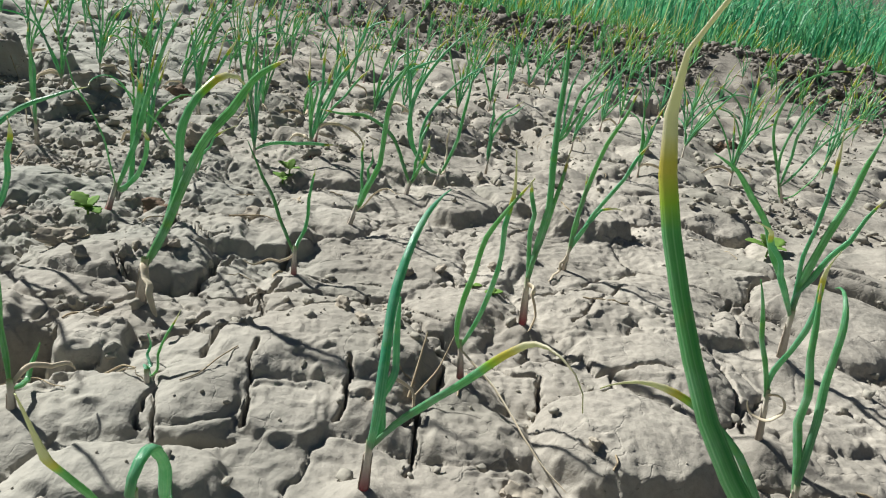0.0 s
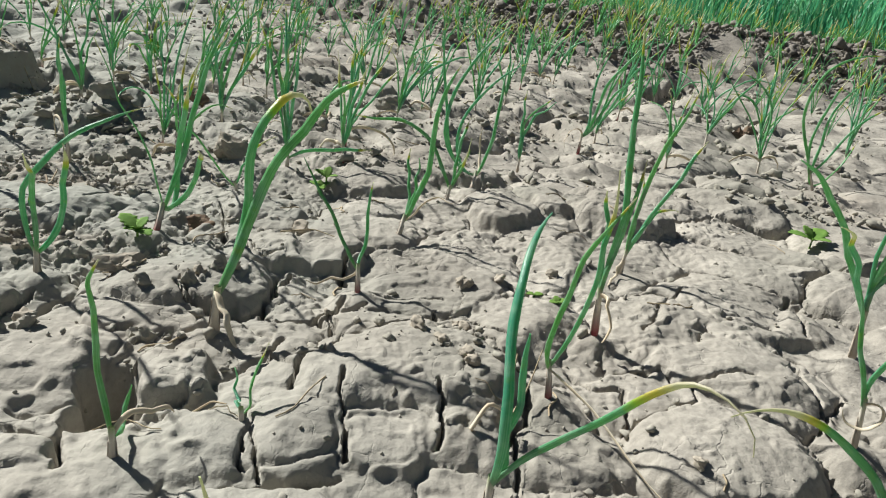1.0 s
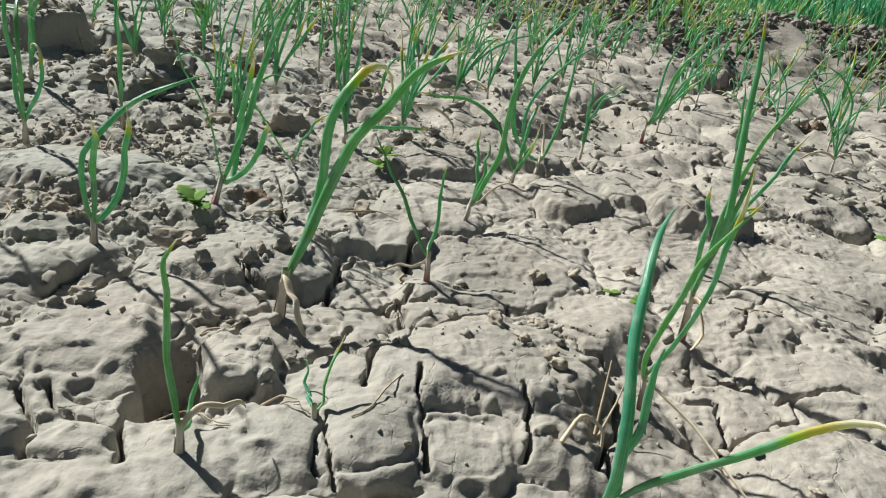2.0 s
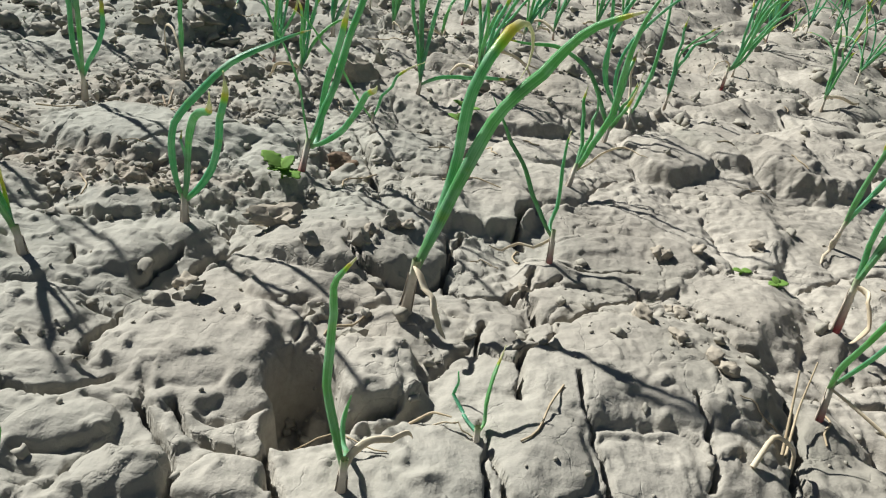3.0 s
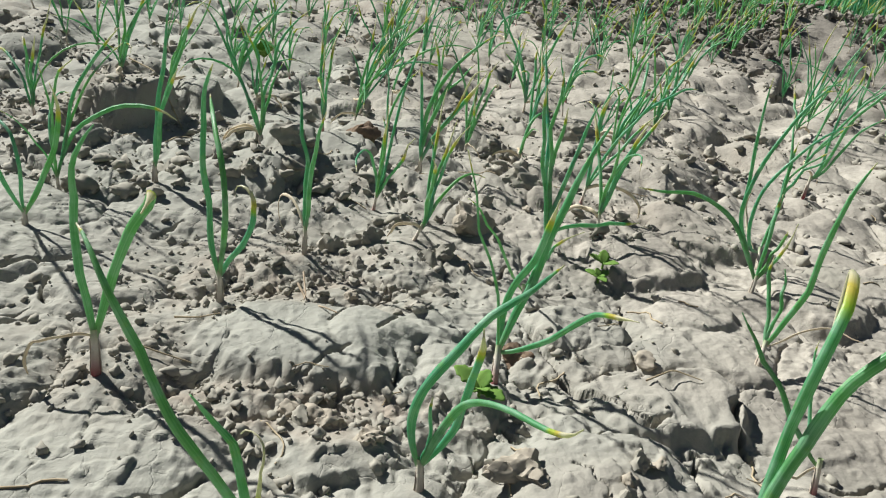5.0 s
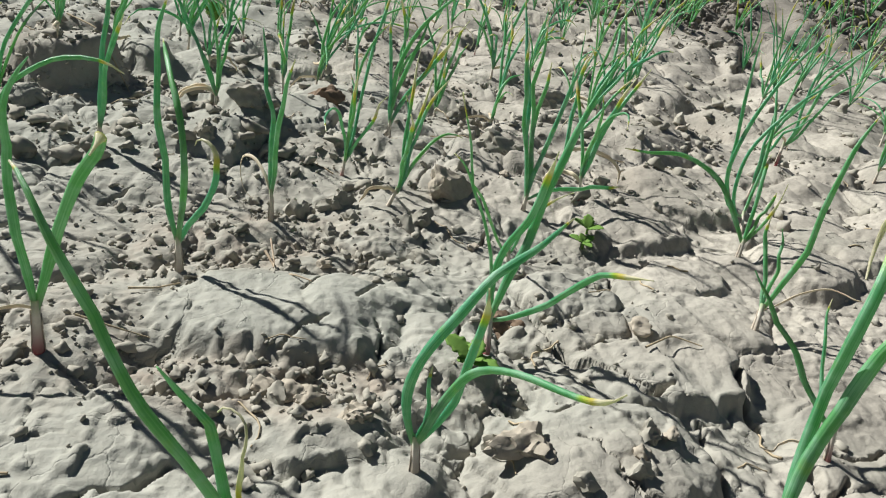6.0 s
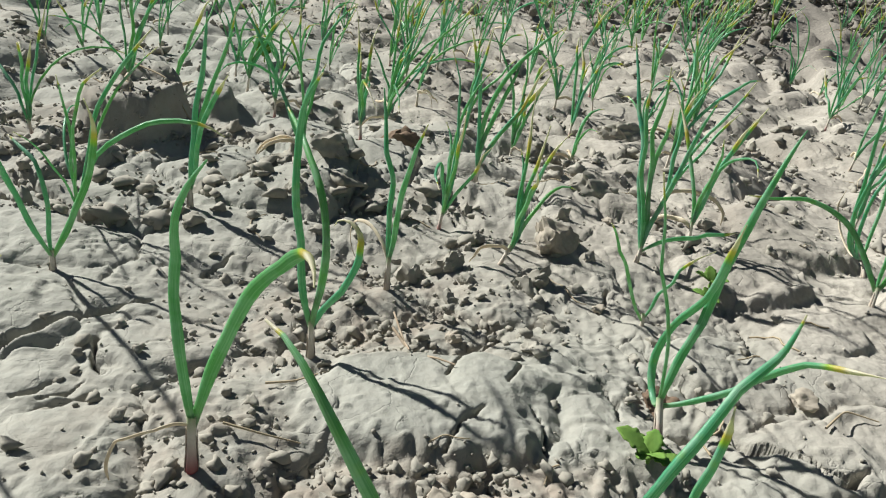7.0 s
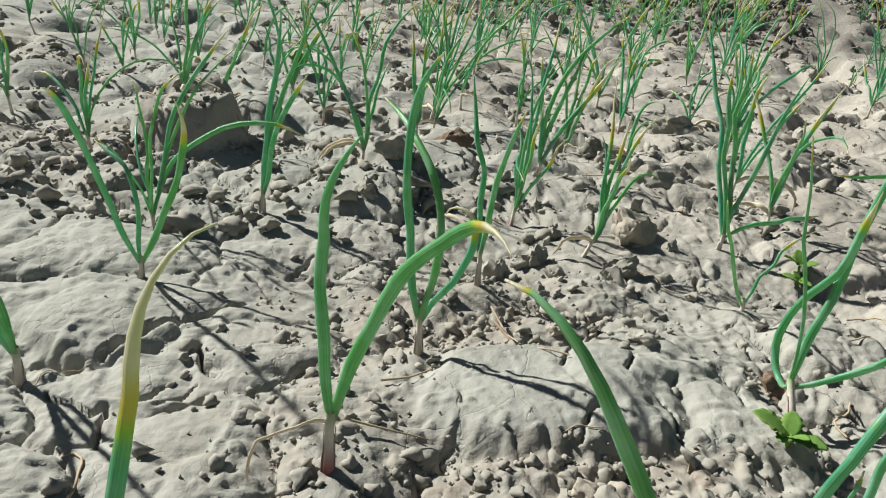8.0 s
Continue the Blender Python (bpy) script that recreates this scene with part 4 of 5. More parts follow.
onion(0.117, 0.534, (-0.004, 0.000, 0.037), [
    (4.8, 0.05, 103, 0, -13.9, 16.5, 0.98, 7.8, 0.192, -6),
    (3.5, 0.1, 194, 1, 4.2, 8.2, 1.00, 1.8, 0.083, 0),
    (3.0, 0.1, 312, 3, 5.6, 5.5, 1.00, 2.5, 0.108, 1),
    (5.7, 1, 289, -0, 43.5, 231.3, 0.75, 8.3, 0.052, 2)], "tall young onion with a curled dry sheath at its foot", 3, red=True)
onion(0.169, 0.655, (0.001, -0.001, 0.023), [
    (4.1, 0.05, 316, 9, -2.3, 24.1, 1.03, -0.5, 0.163, 3),
    (3.6, 0.1, 14, 8, 16.2, 26.2, 0.99, 9.7, 0.125, -1),
    (3.1, 0.1, 348, 0, -10.3, -0.2, 0.99, 11.2, 0.076, 2),
    (2.5, 0.3, 17, 3, 12.0, 107.6, 1.22, -9.5, 0.072, 6),
    (2.5, 1, 226, 3, 169.2, 91.8, 0.99, -0.7, 0.040, -0)], "young onion plant with slender hollow green leaves", 4)
onion(-0.067, 0.565, (-0.002, 0.006, 0.020), [
    (3.6, 0, 139, 2, 62.6, 36.8, 1.02, -10.6, 0.101, -8),
    (3.6, 0.08, 261, 14, -95.8, -21.4, 0.89, 26.4, 0.080, 1),
    (1.9, 1, 179, 2, 131.3, 83.7, 0.99, 1.9, 0.043, -3)], "small onion plant with two leaves spread in a V", 5, red=True)
onion(-0.159, 0.488, (0.003, 0.002, 0.031), [
    (7.1, 0.04, 63, -106, 33.9, 58.5, 1.14, -18.4, 0.186, 4),
    (6.1, 0.35, 60, -6, 51.9, 240.6, 3.15, -60.1, 0.200, 21.4),
    (6.4, 1, 289, 27, 53.7, 154.7, 0.83, 13.2, 0.049, 5)], "large-leaved onion plant leaning over, with a bent dry tip", 6)
onion(-0.118, 0.394, (-0.001, 0.002, 0.006), [
    (2.0, 0, 110, -7, 133.7, -13.2, 1.08, 6.2, 0.048, 6),
    (2.5, 0.15, 74, -4, 68.3, 41.4, 0.97, -17.6, 0.043, -4),
    (1.3, 1, 159, 6, 140.0, 106.7, 0.90, -29.4, 0.028, -8)], "tiny onion seedling with two short leaves", 7)
onion(-0.174, 0.358, (0.000, 0.001, 0.015), [
    (4.6, 0.04, 126.1, 4.5, 49.0, -15.8, 0.90, -12.6, 0.100, 5.1),
    (3.1, 0, 102, -17, 122.8, 13.3, 1.11, 6.7, 0.044, 6),
    (2.9, 1, 23, 17, 17.2, 154.7, 1.22, 0.0, 0.040, 0)], "thin onion plant with one tall leaf and a dry one", 8)
onion(-0.303, 0.549, (-0.002, 0.005, 0.016), [
    (5.1, 0.03, 351, 55, -26.6, 90.6, 0.94, 3.7, 0.154, -1),
    (4.6, 0.15, 310, -22, 28.7, 31.9, 0.98, 19.5, 0.154, -30),
    (4.6, 0.2, 23, -10, 42.3, -0.2, 0.97, -6.5, 0.090, 2),
    (2.0, 0.1, 325, -0, 10.5, 4.5, 1.00, -3.8, 0.048, -1)], "onion plant with arching blue-green leaves and yellow tips", 9)
onion(-0.369, 0.488, (-0.005, 0.003, 0.015), [
    (5.6, 0.02, 204, -80, 7.5, 108.8, 8.29, 25.7, 0.177, -6),
    (5.1, 0, 158, 31, 16.1, 24.7, 0.99, -1.5, 0.096, -3),
    (2.5, 0.8, 145, 0, 5.0, 168.2, 4.29, -19.9, 0.080, 28)], "onion plant leaning far over with long green leaves", 10)
onion(-0.498, 0.627, (0.001, 0.001, 0.030), [
    (5.6, 0, 188, -8, 5.6, -37.9, 1.05, 19.3, 0.134, -12),
    (6.1, 0.18, 18, -109, 19.8, 90.4, 1.35, -15.9, 0.162, 5),
    (3.2, 1, 203, -3, 61.8, 190.6, 1.03, -7.9, 0.055, -5)], "onion plant with a reddish foot and two tall leaves", 11, red=True)
onion(-0.446, 0.722, (-0.001, 0.002, 0.022), [
    (5.1, 0.03, 160, -55, 15.1, -51.4, 1.09, 19.9, 0.165, -13),
    (4.6, 0.03, 121, -15, -3.2, 82.6, 0.99, -12.2, 0.172, -18),
    (4.1, 0.35, 347, -15, 32.9, -169.8, 3.26, 13.1, 0.099, -15)], "young onion plant with slender hollow green leaves", 12)
onion(-0.395, 0.808, (-0.001, 0.000, 0.024), [
    (4.1, 0, 119, -0, 13.9, 5.9, 1.01, 3.2, 0.124, -9),
    (4.1, 0.05, 295, -5, -1.0, 15.5, 0.98, 9.0, 0.117, -2),
    (2.5, 1, 136, -17, 21.7, 277.1, 1.17, -9.2, 0.093, -6)], "onion plant with bare roots and a withered leaf", 13)
onion(-0.292, 1.032, (-0.000, 0.001, 0.019), [
    (4.6, 0.05, 347, 0, -10.7, 52.9, 0.97, 1.9, 0.174, -2),
    (4.6, 0.3, 347, 0, 14.8, 25.3, 0.98, 11.3, 0.127, -5),
    (4.6, 0.02, 346, 0, -2.5, 19.1, 0.98, 7.8, 0.122, 2),
    (3.6, 0.1, 176, 0, 8.5, 8.4, 1.00, -2.5, 0.110, -1),
    (2.5, 0.6, 333, -14, 10.3, 224.3, 3.98, -5.6, 0.168, 28)], "young onion plant with slender hollow green leaves", 14)
onion(-0.622, 0.811, (0.001, 0.000, 0.014), [
    (4.6, 0.1, 228, 51, 20.5, 82.6, 1.44, -22.6, 0.160, 16),
    (3.6, 0.05, 145, -12, -4.4, 84.6, 1.09, -16.1, 0.103, -9),
    (4.6, 0.25, 18, -2, 33.0, -21.7, 1.15, 9.5, 0.117, -6)], "young onion plant with slender hollow green leaves", 15)
onion(-0.555, 0.929, (0.001, 0.000, 0.019), [
    (5.1, 0, 352, 0, -0.2, 4.0, 0.99, 7.8, 0.146, -4),
    (4.1, 0.15, 312, -8, 25.6, 42.2, 1.01, -7.7, 0.129, -3),
    (4.1, 0.05, 350, 0, 11.0, 10.3, 1.00, 7.8, 0.154, -11)], "young onion plant with slender hollow green leaves", 16)
onion(-0.176, 0.874, (0.001, -0.000, 0.014), [
    (4.1, 0.03, 107, -4, 30.8, 22.5, 1.00, -5.7, 0.181, -5),
    (4.1, 0.02, 296, -8, 9.2, 17.4, 0.99, -1.2, 0.145, 2),
    (4.1, 0.05, 166, 0, -0.1, 3.2, 1.00, 5.7, 0.158, 4),
    (4.1, 0.15, 6, 7, 61.0, 91.5, 0.96, 6.3, 0.101, 1),
    (3.6, 0.1, 160, -0, 2.7, -6.2, 1.00, 5.1, 0.125, 0),
    (3.6, 0.1, 349, 0, -6.4, -9.2, 1.00, -4.8, 0.142, -2)], "young onion plant with slender hollow green leaves", 17)
onion(-0.210, 0.773, (-0.002, 0.000, 0.007), [
    (2.5, 0.05, 203, 28, 38.6, 56.7, 1.04, -11.3, 0.130, 4),
    (2.5, 0.3, 0, 2, 21.4, 57.8, 1.00, -6.6, 0.072, -6)], "young onion plant with slender hollow green leaves", 18)
onion(-0.251, 0.645, (0.002, 0.019, 0.018), [
    (5.1, 0.15, 69, 114, 136.3, -2.6, 0.69, -76.3, 0.141, 8),
    (5.6, 0, 36, -14, 27.9, 35.4, 1.02, -19.4, 0.169, 9),
    (4.6, 0.25, 335, -60, 71.2, 65.4, 0.98, -26.4, 0.131, 1),
    (2.0, 0.05, 203, -2, 2.4, 16.1, 0.99, 13.2, 0.151, -4)], "young onion plant with slender hollow green leaves", 19, red=True)
onion(-0.040, 0.695, (0.006, 0.011, 0.015), [
    (5.1, 0.02, 7, 25, 31.5, 29.4, 1.00, -25.5, 0.158, 8),
    (3.1, 0.1, 254, 45, -31.2, -16.5, 1.01, -0.1, 0.070, 1),
    (3.1, 0, 39, 64, 44.5, 19.3, 0.97, -12.7, 0.063, -3),
    (1.9, 1, 328, -25, 56.4, 107.4, 1.20, -27.6, 0.077, -1)], "young onion plant with slender hollow green leaves", 20)
onion(0.011, 0.815, (0.004, 0.007, 0.013), [
    (4.6, 0.05, 128, 56, 29.8, 88.3, 0.88, 4.4, 0.155, -13),
    (3.6, 0.15, 250, -11, -36.9, -34.3, 1.00, 18.5, 0.085, 4),
    (3.1, 0.1, 24, -22, 16.4, 4.0, 1.03, 12.4, 0.055, -3),
    (3.1, 0.5, 334, -0, 23.7, 1.2, 1.01, 1.8, 0.064, 0)], "young onion plant with slender hollow green leaves", 21)
onion(0.043, 0.866, (0.006, 0.020, 0.014), [
    (4.1, 0.02, 48, 38, 55.0, 37.9, 0.96, -23.8, 0.154, -5),
    (3.2, 1, 255, 26, -104.3, 10.6, 1.11, -4.7, 0.093, -4),
    (4.1, 0.03, 29, -12, -85.9, 66.4, 0.90, 16.9, 0.231, 2),
    (3.6, 0.02, 28, -27, -86.0, 61.5, 0.79, 25.0, 0.183, -3),
    (3.6, 0.02, 200, 2, 77.5, -5.9, 0.88, -20.5, 0.196, -5)], "young onion plant with slender hollow green leaves", 22)
onion(0.116, 0.984, (-0.000, -0.000, 0.012), [
    (3.6, 0, 354, 1, -4.6, 50.6, 0.99, -0.7, 0.097, -4),
    (3.1, 0.1, 174, 0, 5.4, 2.0, 1.00, -1.2, 0.095, -0),
    (2.5, 0.1, 172, 0, -2.8, -55.7, 1.05, 11.9, 0.103, 5)], "young onion plant with slender hollow green leaves", 23)
onion(0.227, 1.112, (0.001, 0.002, 0.025), [
    (4.6, 0.02, 169, 2, -37.3, -31.1, 0.99, 14.7, 0.178, 10),
    (4.1, 0.05, 347, 2, 54.5, 44.5, 0.98, -26.1, 0.118, -3),
    (3.6, 0.02, 339, 1, 32.1, 14.5, 0.96, -22.5, 0.138, -7),
    (2.5, 1, 208, 1, -12.0, 210.0, 0.82, 9.4, 0.058, 1)], "young onion plant with slender hollow green leaves", 24, red=True)
onion(0.258, 0.418, (-0.007, 0.000, 0.034), [
    (3.6, 0.25, 145, 0, 7.6, -16.4, 1.02, -2.3, 0.104, -10),
    (3.1, 0, 168, -5, 14.3, 24.4, 0.99, 1.3, 0.078, 1),
    (2.5, 1, 321, 2, 13.8, 341.7, 0.77, 5.7, 0.048, 2)], "young onion plant with slender hollow green leaves", 25)
onion(0.328, 0.537, (-0.005, 0.000, 0.039), [
    (6.1, 0, 347, 0, -5.4, 7.7, 0.98, 8.0, 0.148, -2),
    (5.1, 0, 190, 20, 33.8, 67.5, 0.99, -8.8, 0.182, 0),
    (4.1, 0.3, 207, 13, 41.4, 77.2, 1.11, -16.2, 0.130, 6),
    (4.6, 0.05, 347, 2, -8.9, 24.5, 0.95, 13.5, 0.110, 4),
    (3.1, 0.2, 155, -0, 11.3, 8.4, 1.00, -10.2, 0.147, 5)], "young onion plant with slender hollow green leaves", 26)
onion(0.249, 0.355, (-0.003, 0.000, 0.013), [
    (4.6, 0.05, 113, 1, 16.3, 14.9, 1.00, -2.7, 0.115, 1),
    (4.6, 0, 68, 15, 3.0, 126.8, 3.03, -7.7, 0.132, 22)], "young onion plant with slender hollow green leaves", 27)
onion(0.567, 1.035, (-0.018, -0.002, 0.027), [
    (4.1, 0.05, 356, 2, -19.1, 95.3, 1.27, -19.2, 0.237, -3),
    (4.1, 0.05, 168, -2, -10.7, -53.6, 1.21, 25.6, 0.146, -7),
    (3.6, 0.1, 355, 4, 44.9, 53.7, 1.02, -19.8, 0.134, -0),
    (3.6, 0.1, 337, 1, -24.1, 20.9, 0.97, 8.0, 0.144, -4),
    (3.6, 0.1, 29, -8, 158.1, 6.4, 0.92, -25.5, 0.131, 2)], "young onion plant with slender hollow green leaves", 28)
onion(0.135, 0.030, (-0.0063, 0.0082, 0.1347), [
    (3.5, 0.155, 107.9, 35, 43.4, -44.9, 14.13, 18.5, 0.210, 21.6)], "onion plant with one leaf ending in a long withered straw tip", 29)
onion(-0.069, 0.253, (0.000, 0.000, 0.052), [
    (5.6, 0, 79, 34, -58.2, 119.8, 0.58, 101.9, 0.116, -11)], "young onion plant with slender hollow green leaves", 30)
onion(-0.080, 0.262, (0.000, 0.000, 0.028), [
    (4.3, 0.45, 248, 5, 16.7, 20.9, 1.00, 9.0, 0.090, 3)], "young onion plant with slender hollow green leaves", 31)
onion(0.202, 0.305, (0.000, 0.000, 0.029), [
    (4.3, 0.35, 161, 11, 28.3, 128.4, 1.43, -14.7, 0.114, 11)], "young onion plant with slender hollow green leaves", 32)
onion(-0.553, 0.510, (0.000, 0.000, 0.031), [
    (5.0, 0.42, 74, -27, -29.9, 98.8, 2.60, 22.4, 0.148, 19)], "young onion plant with slender hollow green leaves", 33)
onion(-0.655, 0.700, (0.001, 0.000, 0.022), [
    (5.4, 0.03, 205, 10, 22, 48, 1.2, 0.0, 0.150, 0),
    (4.6, 0.12, 150, -12, 12, 40, 1.1, 5.0, 0.165, -6),
    (4.2, 0.05, 260, 8, 10, 30, 1.0, 0.0, 0.130, 4)], "young onion plant with slender hollow green leaves", 36, height(-0.655, 0.700))
onion(-0.280, 0.312, (0.000, 0.000, 0.030), [
    (5.6, 0.02, 230, -0, -5.7, 5.6, 1.01, -2.2, 0.096, 1)], "young onion plant with slender hollow green leaves", 34)
onion(-0.278, 0.310, (0.000, 0.000, 0.032), [
    (3.4, 0.1, 333, -4, 15.1, 15.7, 1.00, -11.2, 0.166, -12)], "young onion plant with slender hollow green leaves", 35)


def loose_onion(r, tall):
    """An onion with leaves by chance, tall metres high."""
    leaves = []
    for k in range(int(r.integers(4, 8))):
        dry = 1.0 if r.random() < 0.13 else (r.uniform(0.10, 0.42) if r.random() < 0.58 else 0.03)
        L = tall * r.uniform(0.5, 1.08)
        if dry == 1.0:
            leaves.append((4, 1.0, r.uniform(0, 360), 20, 50, 170, 1.0, 0, L * 0.4))
        else:
            leaves.append((r.uniform(2.4, 4.1), dry, r.normal(10, 95), r.normal(0, 30), r.uniform(0, 20), r.uniform(18, 55) + (80 if r.random() < 0.25 else 0),
                           r.uniform(0.9, 2.6), r.normal(0, 9), L))
    neck = (r.normal() * 0.003, r.normal() * 0.003, r.uniform(0.012, 0.026))
    return neck, leaves


# further onions of the bed: x, y, height in centimetres
mid_seed = np.random.default_rng(21)
for number, (x, y, tall) in enumerate([
    (-0.409, 1.103, 13), (-0.227, 1.152, 16), (-0.162, 1.125, 14), (-0.113, 0.905, 16), (-0.056, 1.096, 16),
    (0.381, 1.986, 13), (0.414, 1.451, 19), (0.360, 1.090, 14), (-0.374, 1.280, 16), (-0.511, 1.222, 12),
    (-0.303, 0.857, 12), (-0.652, 1.123, 14), (-0.471, 1.018, 15), (-0.556, 1.325, 19), (-0.377, 1.219, 19),
    (-0.341, 0.936, 16), (-0.327, 1.315, 16), (-0.118, 1.355, 17), (-0.118, 0.970, 19), (0.148, 1.434, 15),
    (0.278, 1.214, 18), (0.607, 1.776, 15), (0.523, 1.402, 17), (-0.633, 0.901, 18), (0.000, 1.194, 16),
    (0.250, 1.679, 18), (0.589, 1.848, 18), (-0.018, 1.486, 12), (-0.855, 1.469, 12), (-0.787, 1.423, 13),
    (-0.629, 1.242, 14), (-0.719, 1.618, 14),
] + [
    (-0.579, 1.388, 12), (-0.520, 1.457, 14), (-0.467, 1.682, 17), (-0.338, 1.393, 19), (-0.322, 1.774, 15),
    (-0.281, 1.479, 15), (0.140, 1.867, 15), (0.200, 1.593, 17), (0.300, 1.745, 18), (0.291, 2.108, 20),
    (0.367, 1.405, 15), (-0.161, 1.788, 18), (-0.077, 1.916, 15),
]):
    neck, leaves = loose_onion(mid_seed, tall / 100)
    onion(x, y, neck, leaves, "young onion plant with upright slender green leaves", 300 + number, height(x, y), 6, 14, number % 3 == 0)

# onions towards the bund, from a few patterns
taken = [tuple(o.location[:2]) for o in scene.objects if o.name.startswith("onion_plant")]
spots = []
for iy in range(0, 26):
    for ix in range(-30, 26):
        x, y = (ix + mid_seed.uniform(-0.42, 0.42)) * 0.118, 0.62 + (iy + mid_seed.uniform(-0.42, 0.42)) * 0.114
        ahead = y - 0.45
        if abs(x + 0.1) > 0.30 + 0.72 * ahead or (-0.72 < x < 0.50 and y < 1.22):
            continue
        if min(math.hypot(x - a, y - b) for a, b in taken + spots) < 0.075:
            continue
        if float(off_line(np.array(x), np.array(y), STRIP)) < 0.11 or float(off_line(np.array(x), np.array(y), BUND)) < 0.35 or y > 3.2 and x < 0.4:
            continue
        if mid_seed.random() < 0.18:
            continue
        spots.append((x, y))
spots.sort(key=lambda p: p[1])
patterns = []
for number, (x, y) in enumerate(spots[:12]):
    neck, leaves = loose_onion(mid_seed, 0.150)
    patterns.append(onion(x, y, neck, leaves, "young onion plant with upright slender green leaves", 500 + number, height(x, y), 5, 11, number % 3 == 0))
for x, y in spots[12:240]:
    m = pose(x, y, height(x, y), 0, 0, mid_seed.uniform(-50, 50)) @ Matrix.Scale(mid_seed.uniform(0.65, 1.05), 4)
    copy_thing(patterns[int(mid_seed.integers(12))], m)


def far_onions(spots):
    vs, fs, dry, n = [], [], [], 0
    for x, y in spots:
        z = height(x, y)
        for _ in range(int(mid_seed.integers(3, 6))):
            curve = (mid_seed.normal(10, 95), 0, mid_seed.uniform(2, 15), mid_seed.uniform(15, 60), 1.3, 0, mid_seed.uniform(0.07, 0.14))
            pts = leaf_curve((x, y, z), *curve, count=7)
            v, f = tube(pts, 0.0024 * np.array([0.8, 1, 1, 0.9, 0.75, 0.5, 0.12]), 4, 0.6)
            vs.append(v)
            fs.append(f + n)
            n += len(v)
            dry.append(np.repeat(np.linspace(-0.6, mid_seed.uniform(-0.3, 0.9), 7).clip(0, 1), 4))
    ob = part("far_onions", solid("far_onions", np.concatenate(vs), np.concatenate(fs), dry=np.concatenate(dry), along=np.full(n, 0.5)), LEAF)
    return tagged(ob, "many thin young onions growing towards the bund", "onion plants", kind="stuff")


bund_plants = [bund_spot(mid_seed) for _ in range(300)]
bund_plants += [(float(mid_seed.uniform(-1.8, 2.0)), float(mid_seed.uniform(3.1, 5.6))) for _ in range(420)]   # self-sown behind the bund
far_onions(spots[240:] + bund_plants)


# ---- dense green crop behind the bund ----
def crop():
    r = np.random.default_rng(31)
    vs, fs, n = [], [], 0
    tries = 0
    while len(vs) < 26000 and tries < 200000:
        tries += 1
        y = 3.1 + 22.0 * r.random() ** 2.4
        x = r.uniform(-0.9, 1.25) * (y + 1.0)
        line = np.interp(x, [p[0] for p in BUND], [p[1] + 0.42 for p in BUND]) + 0.8 * max(0.0, 1.5 - x)
        if y < line + r.exponential(0.12):
            continue
        tall, lean, a = r.uniform(0.32, 0.62), r.uniform(0.1, 0.8), r.uniform(0, 6.283)
        wide = r.uniform(0.003, 0.008) * (1 + y * 0.06)
        d = np.array([math.cos(a), math.sin(a), 0.0])
        side = np.array([-d[1], d[0], 0.0]) * wide * 0.5
        p0 = np.array([x, y, 0.0])
        p1 = p0 + (0, 0, tall * 0.55) + d * lean * tall * 0.25
        p2 = p0 + (0, 0, tall * (1 - 0.25 * lean)) + d * lean * tall
        vs.append(np.array([p0 - side, p0 + side, p1 + side, p1 - side, p2 + side * 0.15, p2 - side * 0.15]))
        fs.append(np.array([[0, 1, 2, 3], [3, 2, 4, 5]]) + n)
        n += 6
    ob = part("green_crop", solid("green_crop", np.concatenate(vs), np.concatenate(fs)), CROP)
    return tagged(ob, "dense bright green grassy crop beyond the bund", "crop", kind="stuff")


crop()


# ---- weeds, dead stalks, roots ----
def weed(x, y, size, blades, label="small broad-leaved green weed seedling on the soil"):
    foot = tagged(new("weed"), label, "weed", "weeds between the onions")
    foot.location = (x, y, height(x, y))
    stalk = np.array([(0, 0, -0.004), (0, 0, size * 0.35), (0.001, 0, size * 0.6)])
    v, f = tube(stalk, [0.0012, 0.0011, 0.0009], 6)
    part("stalk", solid("stalk", v, f), WEED, foot)
    for k, (turn, tilt, length) in enumerate(blades):
        rows, cols = 15, 5
        s, c = np.meshgrid(np.linspace(0, 1, rows), np.linspace(-1, 1, cols), indexing="ij")
        half = 0.34 * length * np.sin(np.pi * np.clip(0.06 + 0.94 * s, 0, 1)) ** 0.75 + 0.0006
        u = s * length
        w = c * half * (1 + 0.16 * np.sin(26 * s + k) * np.abs(c))
        up = 0.16 * length * (s - s * s * 1.5) + 0.10 * np.abs(c) * half
        pts = np.stack([u.ravel(), w.ravel(), up.ravel()], -1)
        i, j = np.meshgrid(np.arange(rows - 1), np.arange(cols - 1), indexing="ij")
        a = (i * cols + j).ravel()
        fa = np.stack([a, a + 1, a + cols + 1, a + cols], -1)
        low = pts - (0, 0, 0.0005)
        rim = [r * cols for r in range(rows)] + [(rows - 1) * cols + c2 for c2 in range(1, cols)] + [r * cols + cols - 1 for r in range(rows - 2, -1, -1)] + list(range(cols - 2, 0, -1))
        edge = [[p, q, q + rows * cols, p + rows * cols] for p, q in zip(rim, rim[1:] + rim[:1])]
        faces = np.concatenate([fa, fa[:, ::-1] + rows * cols, np.array(edge)])
        ob = part("leaf", solid("leaf", np.concatenate([pts, low]), faces), WEED, foot)
        ob.matrix_local = pose(0, 0, size * 0.5, 0, -tilt, turn)
    return foot


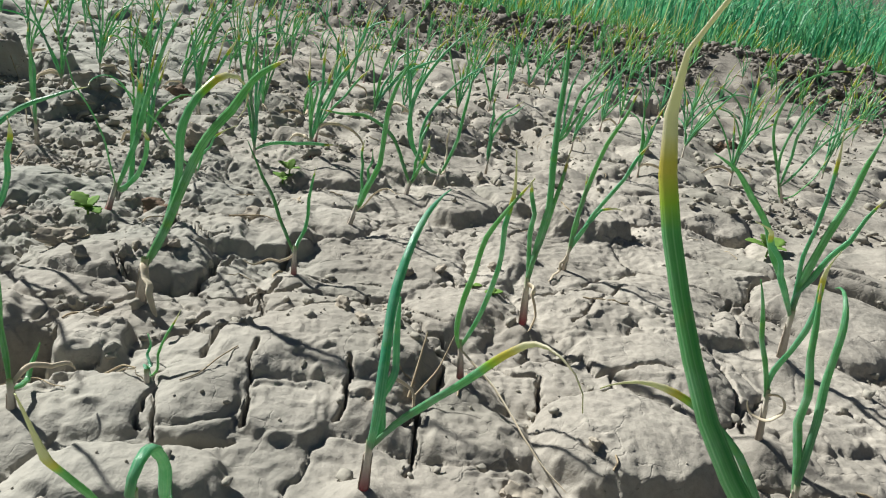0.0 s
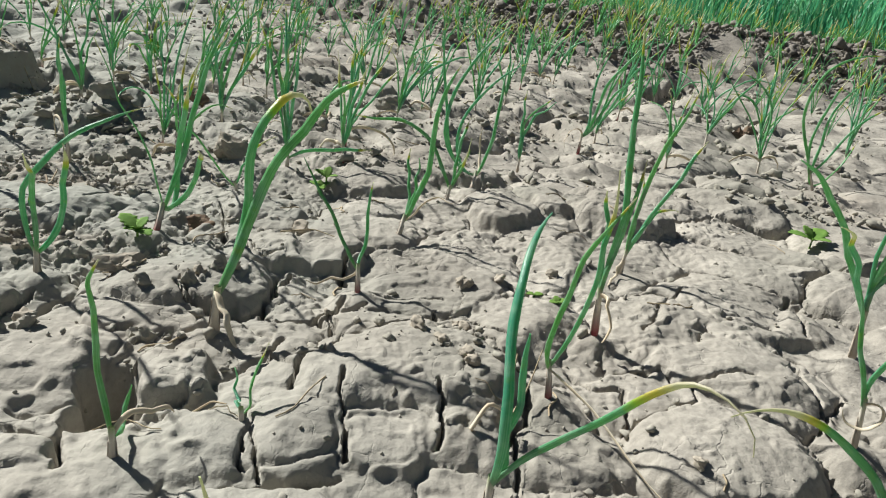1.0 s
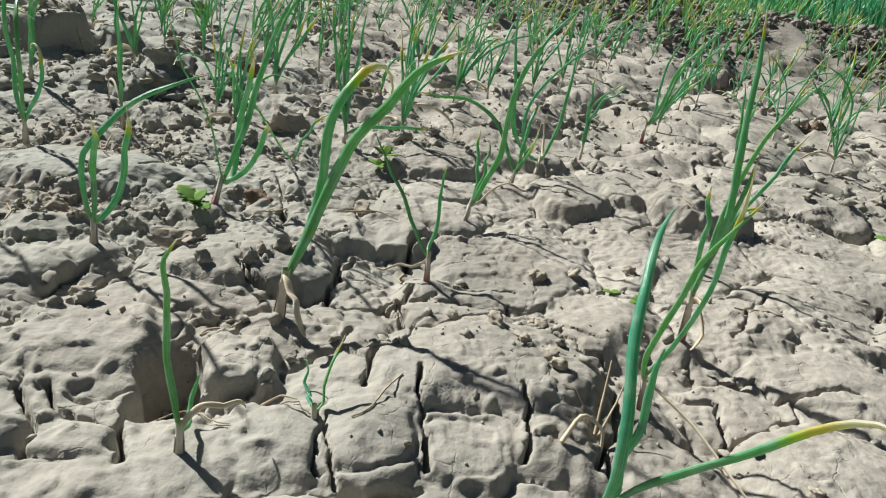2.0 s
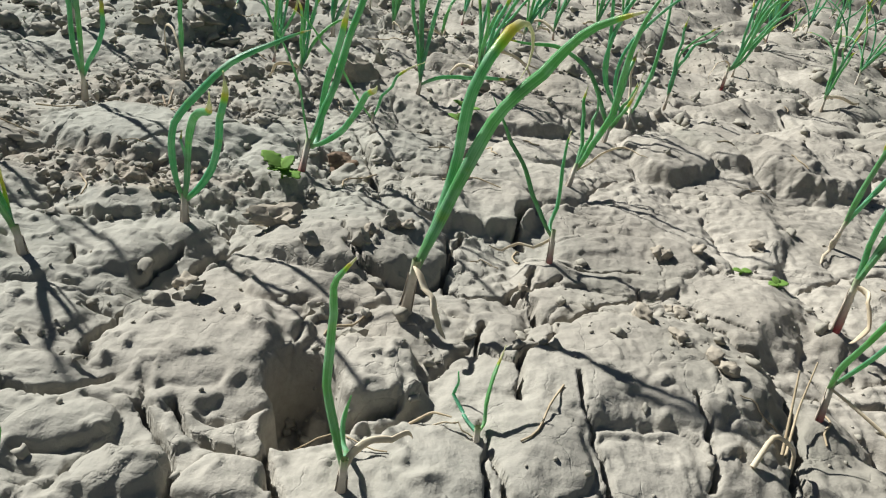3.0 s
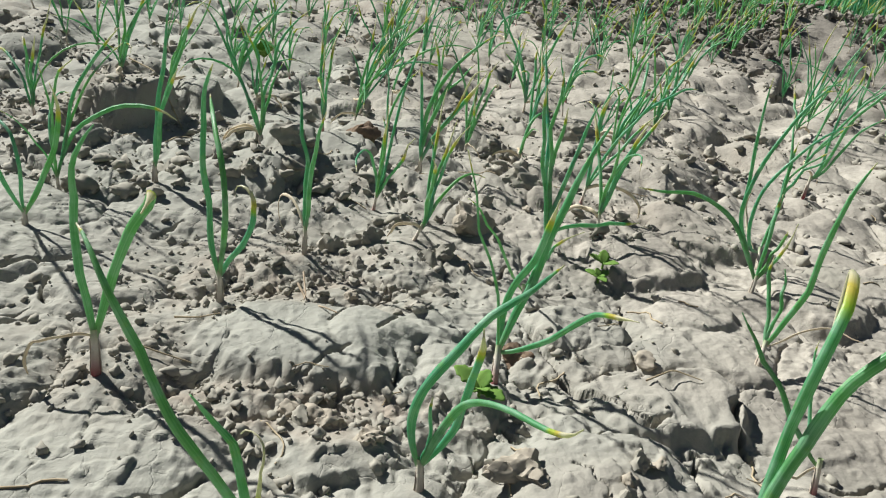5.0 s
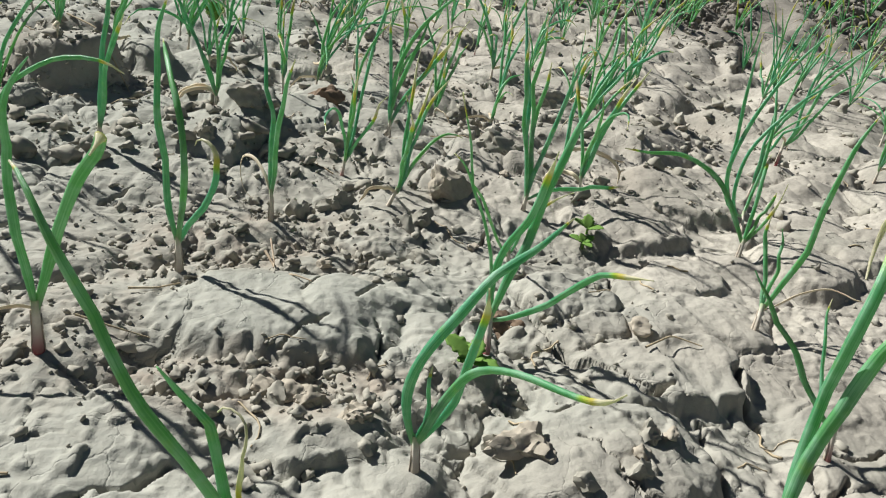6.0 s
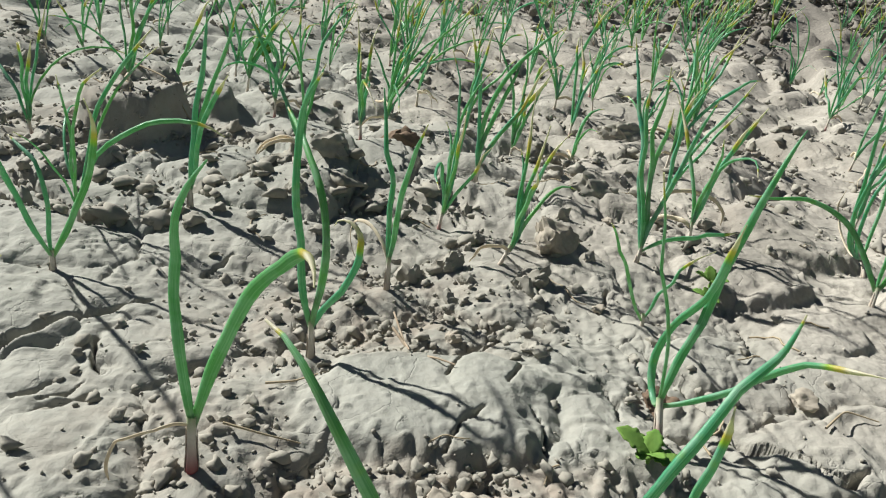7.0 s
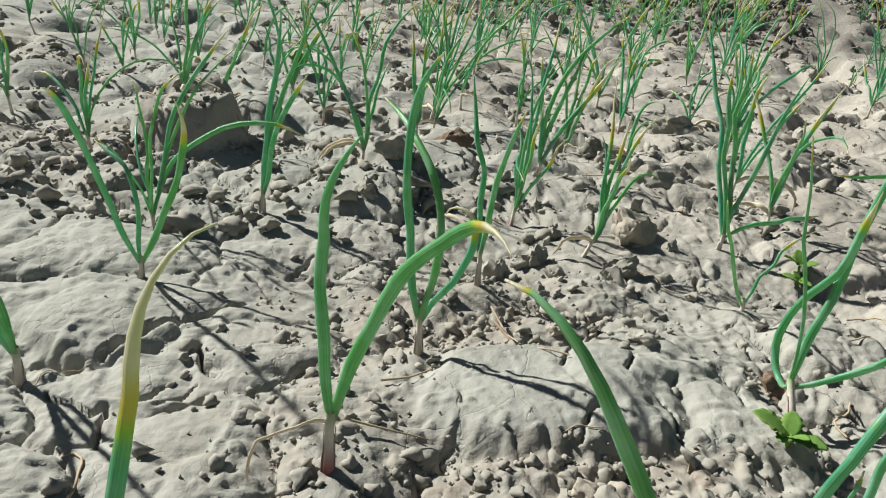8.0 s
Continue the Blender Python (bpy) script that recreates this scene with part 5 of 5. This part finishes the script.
weed(-0.262, 0.636, 0.013, [(150, 28, 0.022), (60, 40, 0.014), (-35, 5, 0.018), (-80, 35, 0.012), (205, 12, 0.011)])
weed(-0.130, 0.827, 0.012, [(160, 20, 0.014), (30, 25, 0.012), (-70, 10, 0.011), (100, 40, 0.009)])
weed(0.438, 0.805, 0.022, [(175, 15, 0.030), (40, 20, 0.030), (-60, 20, 0.022), (110, 40, 0.020)])
weed(0.097, 0.583, 0.004, [(200, 10, 0.008), (20, 12, 0.009), (100, 25, 0.007)])
weed(-0.125, 0.838, 0.01, [(170, 30, 0.016), (80, 45, 0.014), (-20, 20, 0.014)])
weed(0.082, 0.607, 0.003, [(180, 8, 0.007), (10, 8, 0.008)])
weed(-0.553, 1.533, 0.02, [(170, 50, 0.03), (60, 60, 0.03), (-40, 50, 0.03), (110, 70, 0.03), (250, 40, 0.028)])


def stalk(points, width, label="thin bleached dead stalk lying on the soil", material=None):
    ob = new("dead_stalk")
    tagged(ob, label, "dead stalk", "dead stalks on the soil")
    pts = np.array([(x, y, height(x, y) + z) for x, y, z in points])
    s, fine = np.linspace(0, 1, len(pts)), np.linspace(0, 1, 14)
    line = np.stack([np.interp(fine, s, pts[:, k]) for k in range(3)], -1)
    line[1:-1] = (line[:-2] + 2 * line[1:-1] + line[2:]) / 4
    v, f = tube(line, width / 2 * (1 - 0.5 * fine), 6)
    part("stalk", solid("stalk", v, f), material or STRAW, ob)
    return ob


stalk([(0.032, 0.413, 0.002), (0.039, 0.440, 0.034)], 0.0018, "bleached dead stalk standing forked in the soil")
stalk([(0.034, 0.413, 0.002), (0.050, 0.442, 0.02), (0.059, 0.458, 0.03)], 0.0015, "bleached dead stalk standing forked in the soil")
stalk([(0.011, 0.399, 0.001), (0.021, 0.410, 0.012), (0.036, 0.411, 0.01), (0.035, 0.402, 0.002)], 0.003, "curled yellow-brown dead leaf on the soil", WITHERED)
stalk([(-0.394, 0.755, 0.012), (-0.382, 0.733, 0.003), (-0.372, 0.715, 0.002), (-0.360, 0.706, 0.002)], 0.0022, "pale bare onion root hanging out over the soil", ROOT)
stalk([(-0.392, 0.774, 0.014), (-0.387, 0.748, 0.004), (-0.386, 0.724, 0.002)], 0.0018, "pale bare onion root hanging out over the soil", ROOT)
stalk([(-0.487, 0.651, 0.003), (-0.465, 0.649, 0.004), (-0.448, 0.651, 0.003)], 0.0014)
stalk([(-0.470, 0.691, 0.003), (-0.454, 0.694, 0.004), (-0.441, 0.700, 0.003)], 0.0016)
stalk([(-0.149, 0.408, 0.003), (-0.139, 0.411, 0.006), (-0.130, 0.408, 0.003)], 0.0016)
stalk([(-0.144, 0.655, 0.003), (-0.117, 0.674, 0.005), (-0.097, 0.667, 0.002)], 0.0016)
stalk([(-0.658, 1.176, 0.003), (-0.616, 1.144, 0.005), (-0.576, 1.106, 0.002)], 0.0022)
stalk([(-0.394, 0.497, 0.003), (-0.404, 0.493, 0.004), (-0.415, 0.489, 0.003)], 0.0018)


def litter():
    """Fine dead root hairs and bits of straw lying about."""
    r = np.random.default_rng(77)
    vs, fs, n = [], [], 0
    for _ in range(70):
        x, y = r.uniform(-0.75, 0.45), 0.33 + 0.9 * r.random() ** 1.2
        head, length, bend = r.uniform(0, 6.28), r.uniform(0.012, 0.055), r.normal() * 1.2
        k = np.linspace(0, 1, 9)
        ang = head + bend * k + 0.5 * np.sin(k * r.uniform(4, 9))
        px, py = x + np.cumsum(np.cos(ang)) * length / 9, y + np.cumsum(np.sin(ang)) * length / 9
        pz = relief(px, py)[0]
        pz = np.maximum(pz, np.interp(k, [0, 1], [pz[0], pz[-1]])) + 0.0008
        v, f = tube(np.stack([px, py, pz], -1), np.full(9, r.uniform(0.0003, 0.0008)), 4)
        vs.append(v)
        fs.append(f + n)
        n += len(v)
    ob = part("straw_litter", solid("straw_litter", np.concatenate(vs), np.concatenate(fs)), STRAW)
    return tagged(ob, "fine dead root hairs and straw bits on the soil", "straw litter", kind="stuff")


litter()
